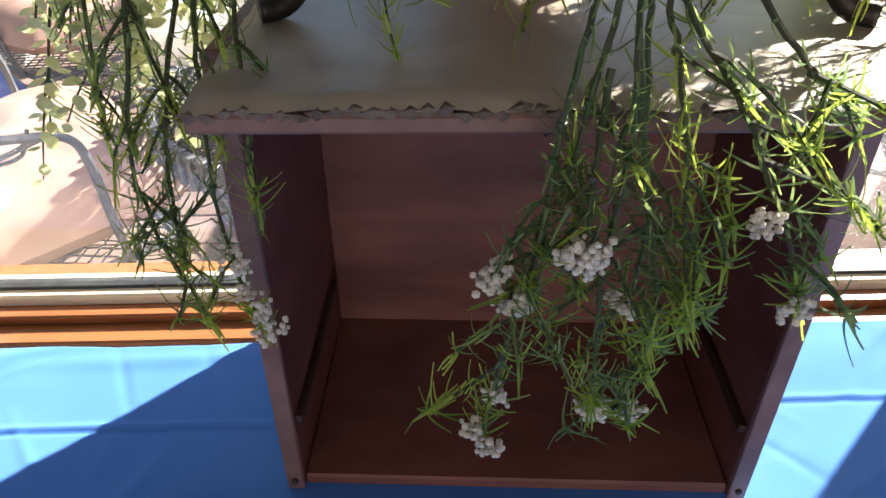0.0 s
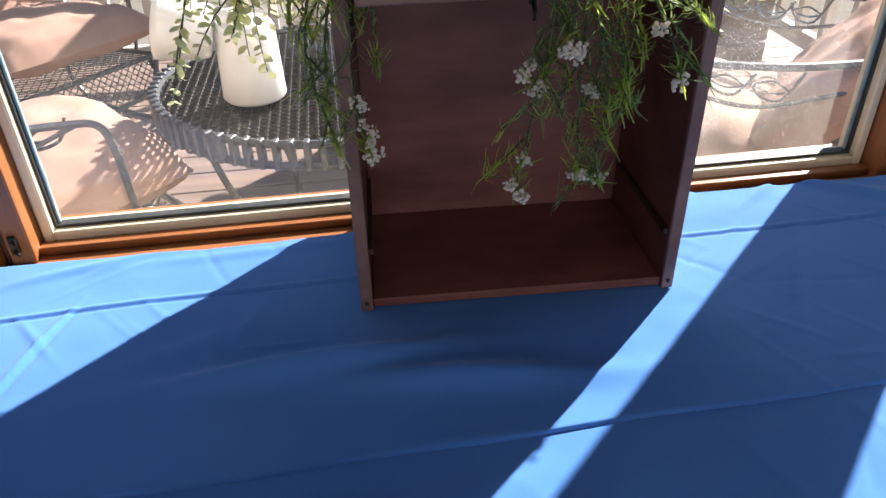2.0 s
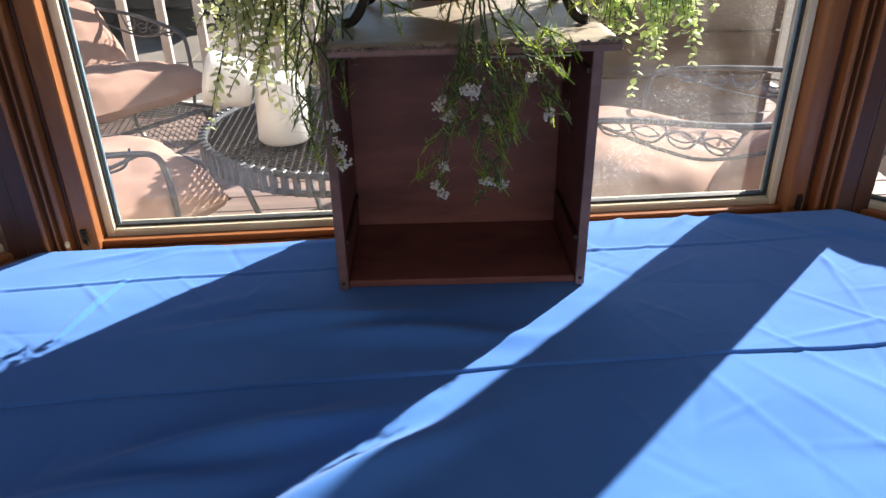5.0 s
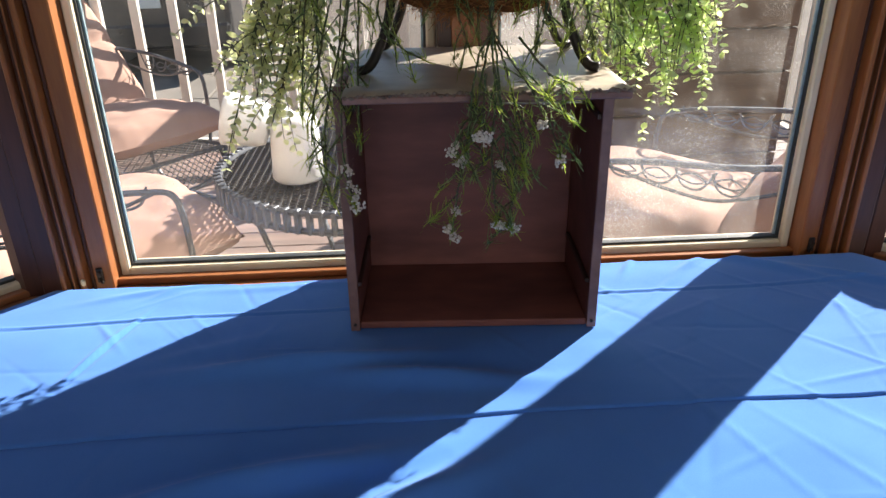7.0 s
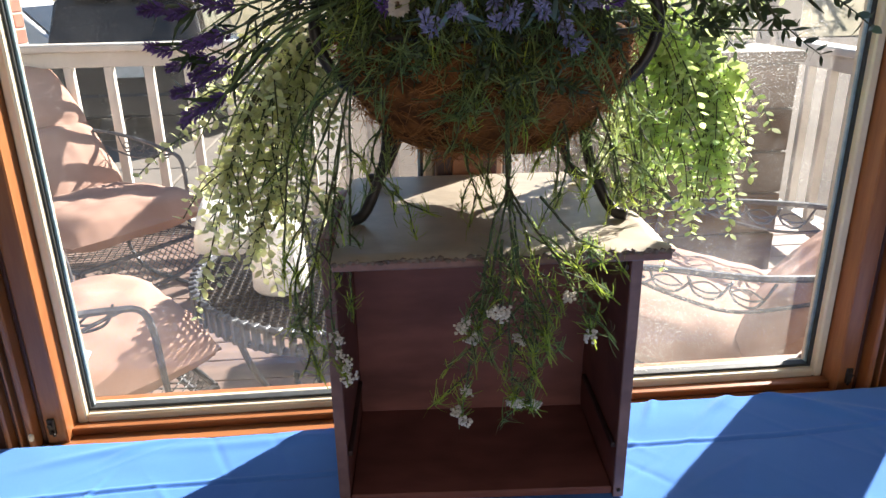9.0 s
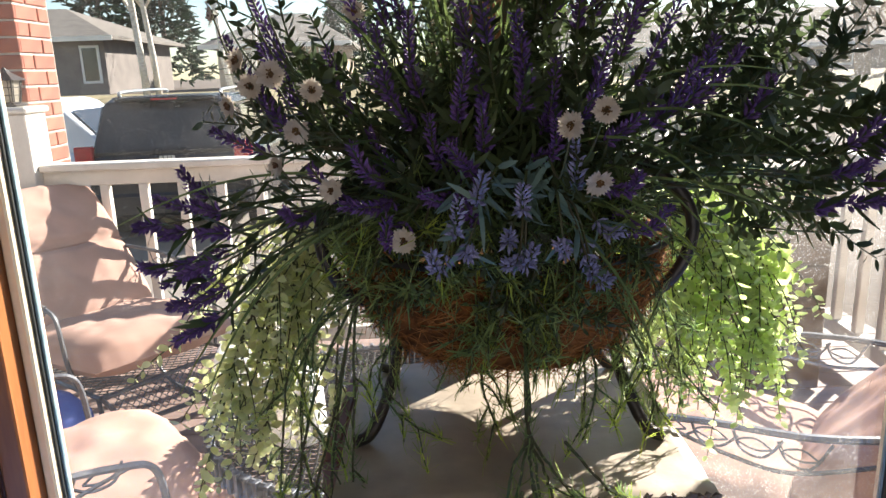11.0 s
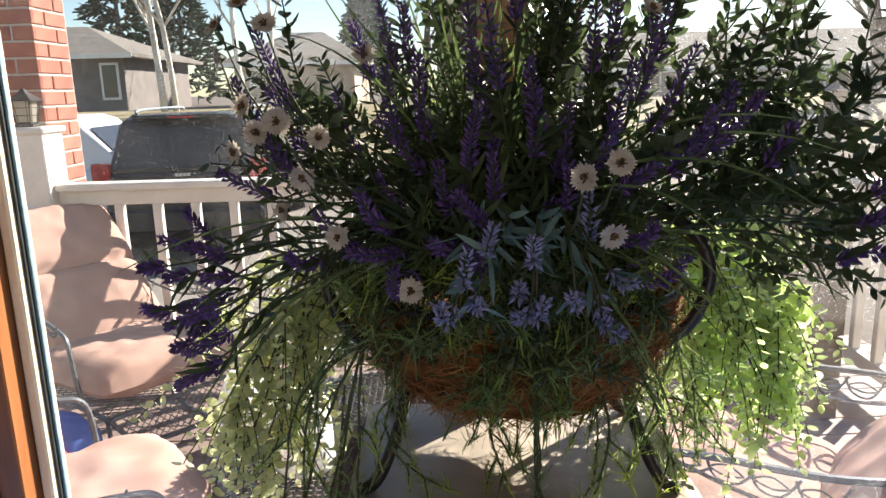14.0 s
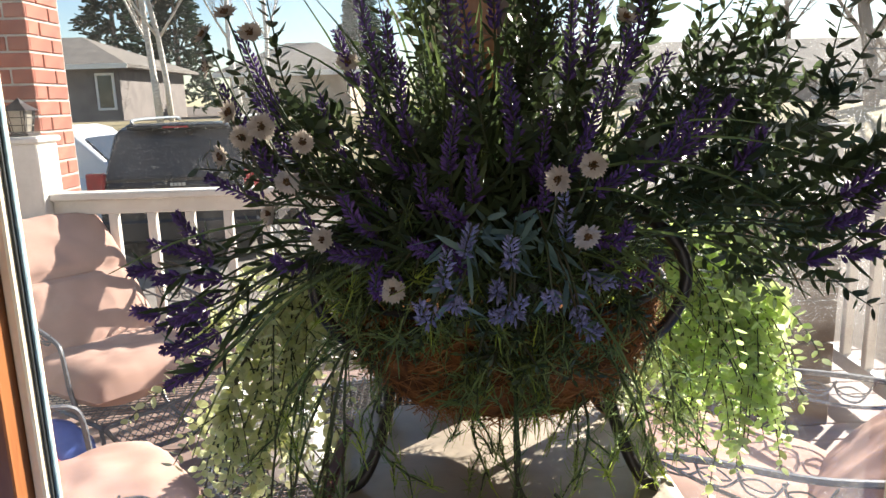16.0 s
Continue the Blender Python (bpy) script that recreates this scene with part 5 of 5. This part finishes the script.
    g.box((-w * .96, -.09, .34), (w * .96, .03, .60), 0, .03)
    g.part("bumper", paint, t)
    boxpart("number_plate", (-.16, -.03, belt - .26), (.16, -.012, belt - .11), M_PLATE, t, .004)
    if suv:
        g = Geo()
        for k in range(4):
            g.box((-.085 + .045 * k, -.022, belt - .055), (-.052 + .045 * k, -.006, belt - .02), 0)
        g.part("badge", M_SILVER, t, "plain silver badge bars")
        g = Geo()
        g.box((-.55, r0 - .02, H - .05), (.55, r0 + .28, H - .005), 0, .02)
        g.part("spoiler", paint, t)
        g = Geo()
        g.box((-.14, r0 - .03, H - .04), (.14, r0 - .019, H - .022), 0)
        g.part("brake_light", M_REDLIGHT, t)
    return t


car("black_suv", "black sport utility vehicle with red tail lights parked on the driveway", 4.5, 1.85, 1.66, M_BLACKCAR, True, pose(-2.85, 8.15, -1.04, 0, 0, 3))
car("white_car", "white car with dark windows parked beyond the black one", 4.4, 1.75, 1.60, M_WHITECAR, False, pose(-4.0, 10.3, -1.0, 0, 0, 91))


# ---- houses across the street ----
def house(name, label, x0, x1, y, zb, ze, zr, wallm, wins, m=Matrix()):
    t = thing(name, label, "house", "houses across the street")
    dpt = 8.0
    boxpart("wall", (x0, y, zb - .5), (x1, y + dpt, ze), wallm, t, .02)
    g = Geo()
    o = .6
    ym = y + dpt / 2
    hp = min(3.0, (x1 - x0) * .35)
    vs = [(x0 - o, y - o, ze), (x1 + o, y - o, ze), (x1 + o, y + dpt + o, ze), (x0 - o, y + dpt + o, ze), (x0 + hp, ym, zr), (x1 - hp, ym, zr)]
    vs += [(a, b, c - .12) for a, b, c in vs[:4]]
    g.add(vs, [(0, 1, 5, 4), (1, 2, 5), (2, 3, 4, 5), (3, 0, 4), (6, 7, 1, 0), (7, 8, 2, 1), (8, 9, 3, 2), (9, 6, 0, 3), (9, 8, 7, 6)])
    g.part("roof", M_ROOF, t)
    boxpart("fascia", (x0 - o, y - o - .03, ze - .16), (x1 + o, y - o, ze + .02), M_TRIMW, t, .005)
    for a, b, c, d in wins:
        wo = boxpart("window", (a, y - .04, c), (b, y + .02, d), M_TRIMW, t, .01, "white-framed window")
        boxpart("pane", (a + .1, y - .055, c + .1), (b - .1, y - .041, d - .1), M_CARGLASS, wo, .0)
    return t


house("house", "low tan house with a grey hipped roof across the street", -22.0, -11.95, 29.5, 0.25, 2.5, 3.95, M_STUCCO, ((-12.9, -12.15, .75, 2.2), (-16.4, -14.4, .9, 2.1), (-19.5, -18.4, .4, 2.1)))
house("house", "pale stucco garage wing with a grey roof across the street", -8.0, -3.0, 31.0, 0.25, 2.1, 3.6, M_STUCCO2, ((-7.4, -6.4, 1.1, 1.9),))
house("house", "long low house with a grey shingled roof across the street", 4.6, 25.0, 31.0, 0.2, 1.45, 3.2, M_STUCCO, ((12.6, 14.6, .5, 1.3), (17, 19, .5, 1.3), (8, 10, .5, 1.3)))


# ---- trees ----
def bare_tree(name, label, p, H, r, bark, levels=4, spread=.55, seed=1, lean=(0, 0), twigm=None, start=.3):
    rr = random.Random(seed)
    t = thing(name, label, "tree", "bare trees", m=pose(*p))
    tr, tw = Geo(), Geo()

    def grow(a, d, L, r0, lv):
        pts = [Vector(a)]
        d = Vector(d).normalized()
        n = 6 if lv == 0 else 4
        for i in range(n):
            d = (d + Vector((rr.uniform(-.12, .12), rr.uniform(-.12, .12), .05))).normalized()
            pts.append(pts[-1] + d * (L / n))
        (tr if lv < 2 else tw).tube(pts, r0, r0 * .45, 7 if lv < 1 else 4 if lv < 3 else 3)
        if lv >= levels:
            return
        k = 9 if lv == 0 else 5
        for i in range(k):
            f = start + (1 - start) * (i + rr.random()) / k if lv == 0 else rr.uniform(.25, 1)
            q = pts[min(n, int(f * n))]
            a_ = rr.uniform(0, 6.283)
            dd = d + Vector((math.cos(a_), math.sin(a_), rr.uniform(-.1, .5))) * spread * 1.6
            grow(q, dd, L * rr.uniform(.32, .55) * (1 - .35 * f * (lv == 0)), r0 * .42, lv + 1)
    grow((0, 0, -.1), (lean[0], lean[1], 1), H, r, 0)
    tr.part("trunk", bark, t, smooth=True)
    tw.part("crown", twigm or M_TWIG, t, "crown of thin bare twigs")
    return t


bare_tree("birch_tree", "white-barked bare birch across the street", (-9.1, 25.5, .2), 8.5, .13, M_BIRCH, 4, .4, 3, (.02, 0), start=.35)
bare_tree("birch_tree", "white-barked bare birch across the street", (-8.8, 25.8, .2), 9.0, .11, M_BIRCH, 4, .4, 4, (.06, 0), start=.35)
bare_tree("birch_tree", "leaning white-barked bare birch across the street", (-6.3, 26.0, .2), 9.0, .11, M_BIRCH, 4, .4, 5, (-.22, 0), start=.35)
bare_tree("birch_tree", "white-barked bare birch across the street", (-5.7, 26.5, .2), 9.0, .10, M_BIRCH, 4, .4, 6, (.02, 0), start=.35)
bare_tree("bare_tree", "spreading bare grey tree across the street", (15.1, 24.0, .1), 7.0, .26, M_BARK, 4, .75, 8, (.05, 0), start=.2)
bare_tree("bare_tree", "spreading bare grey tree across the street", (17.0, 25.0, .1), 7.5, .24, M_BARK, 4, .7, 9, (-.08, 0), start=.2)
bare_tree("bare_tree", "bare brown tree behind the houses", (8.4, 42.0, .2), 9, .25, M_BARK, 4, .55, 10)
bare_tree("bare_tree", "bare brown tree behind the houses", (0.0, 40.0, .2), 9, .22, M_BARK, 4, .6, 11)
bare_tree("bare_tree", "bare brown tree behind the houses", (-22.5, 42.0, .2), 7, .2, M_BARK, 4, .6, 12)
bare_tree("bare_tree", "bare brown tree behind the houses", (21.5, 42.0, .2), 8, .2, M_BARK, 4, .6, 13)


def pine(p, H, seed):
    rr = random.Random(seed)
    t = thing("pine_tree", "dark green pine tree behind the houses", "tree", "pine trees", m=pose(*p))
    g = Geo()
    g.tube([(0, 0, 0), (0, 0, H)], .22, .03, 7)
    g.part("trunk", M_BARK, t)
    g = Geo()
    for i in range(900):
        f = rr.random() ** .8
        z = H * (.12 + .88 * f)
        rad = (1 - f) * H * .27 * rr.uniform(.35, 1.1) + .1
        a = rr.uniform(0, 6.283)
        p_ = Vector((rad * math.cos(a), rad * math.sin(a), z - rad * .25))
        for k in range(3):
            g.blade(p_, (math.cos(a) + rr.uniform(-.7, .7), math.sin(a) + rr.uniform(-.7, .7), rr.uniform(-.6, .5)), (rr.uniform(-1, 1), rr.uniform(-1, 1), 1), rr.uniform(.35, .7), .16, rr.uniform(-.3, .1), 2, 0)
    g.part("crown", M_PINE, t, "crown of dark needles")


pine((-16.2, 40, .2), 9.5, 3)
pine((-13.6, 42, .2), 8.5, 4)
pine((-3.3, 42, .2), 7.0, 6)
g = Geo()
g.tube([(0, 0, 0), (0, 0, 9)], .14, .10, 8)
g.box((-.9, -.06, 8.1), (.9, .06, 8.22), 0)
o = tagged(g.part("utility_pole", M_BARK), "brown wooden utility pole with a cross-arm", "utility pole")
o.location = (-19.2, 37, .2)
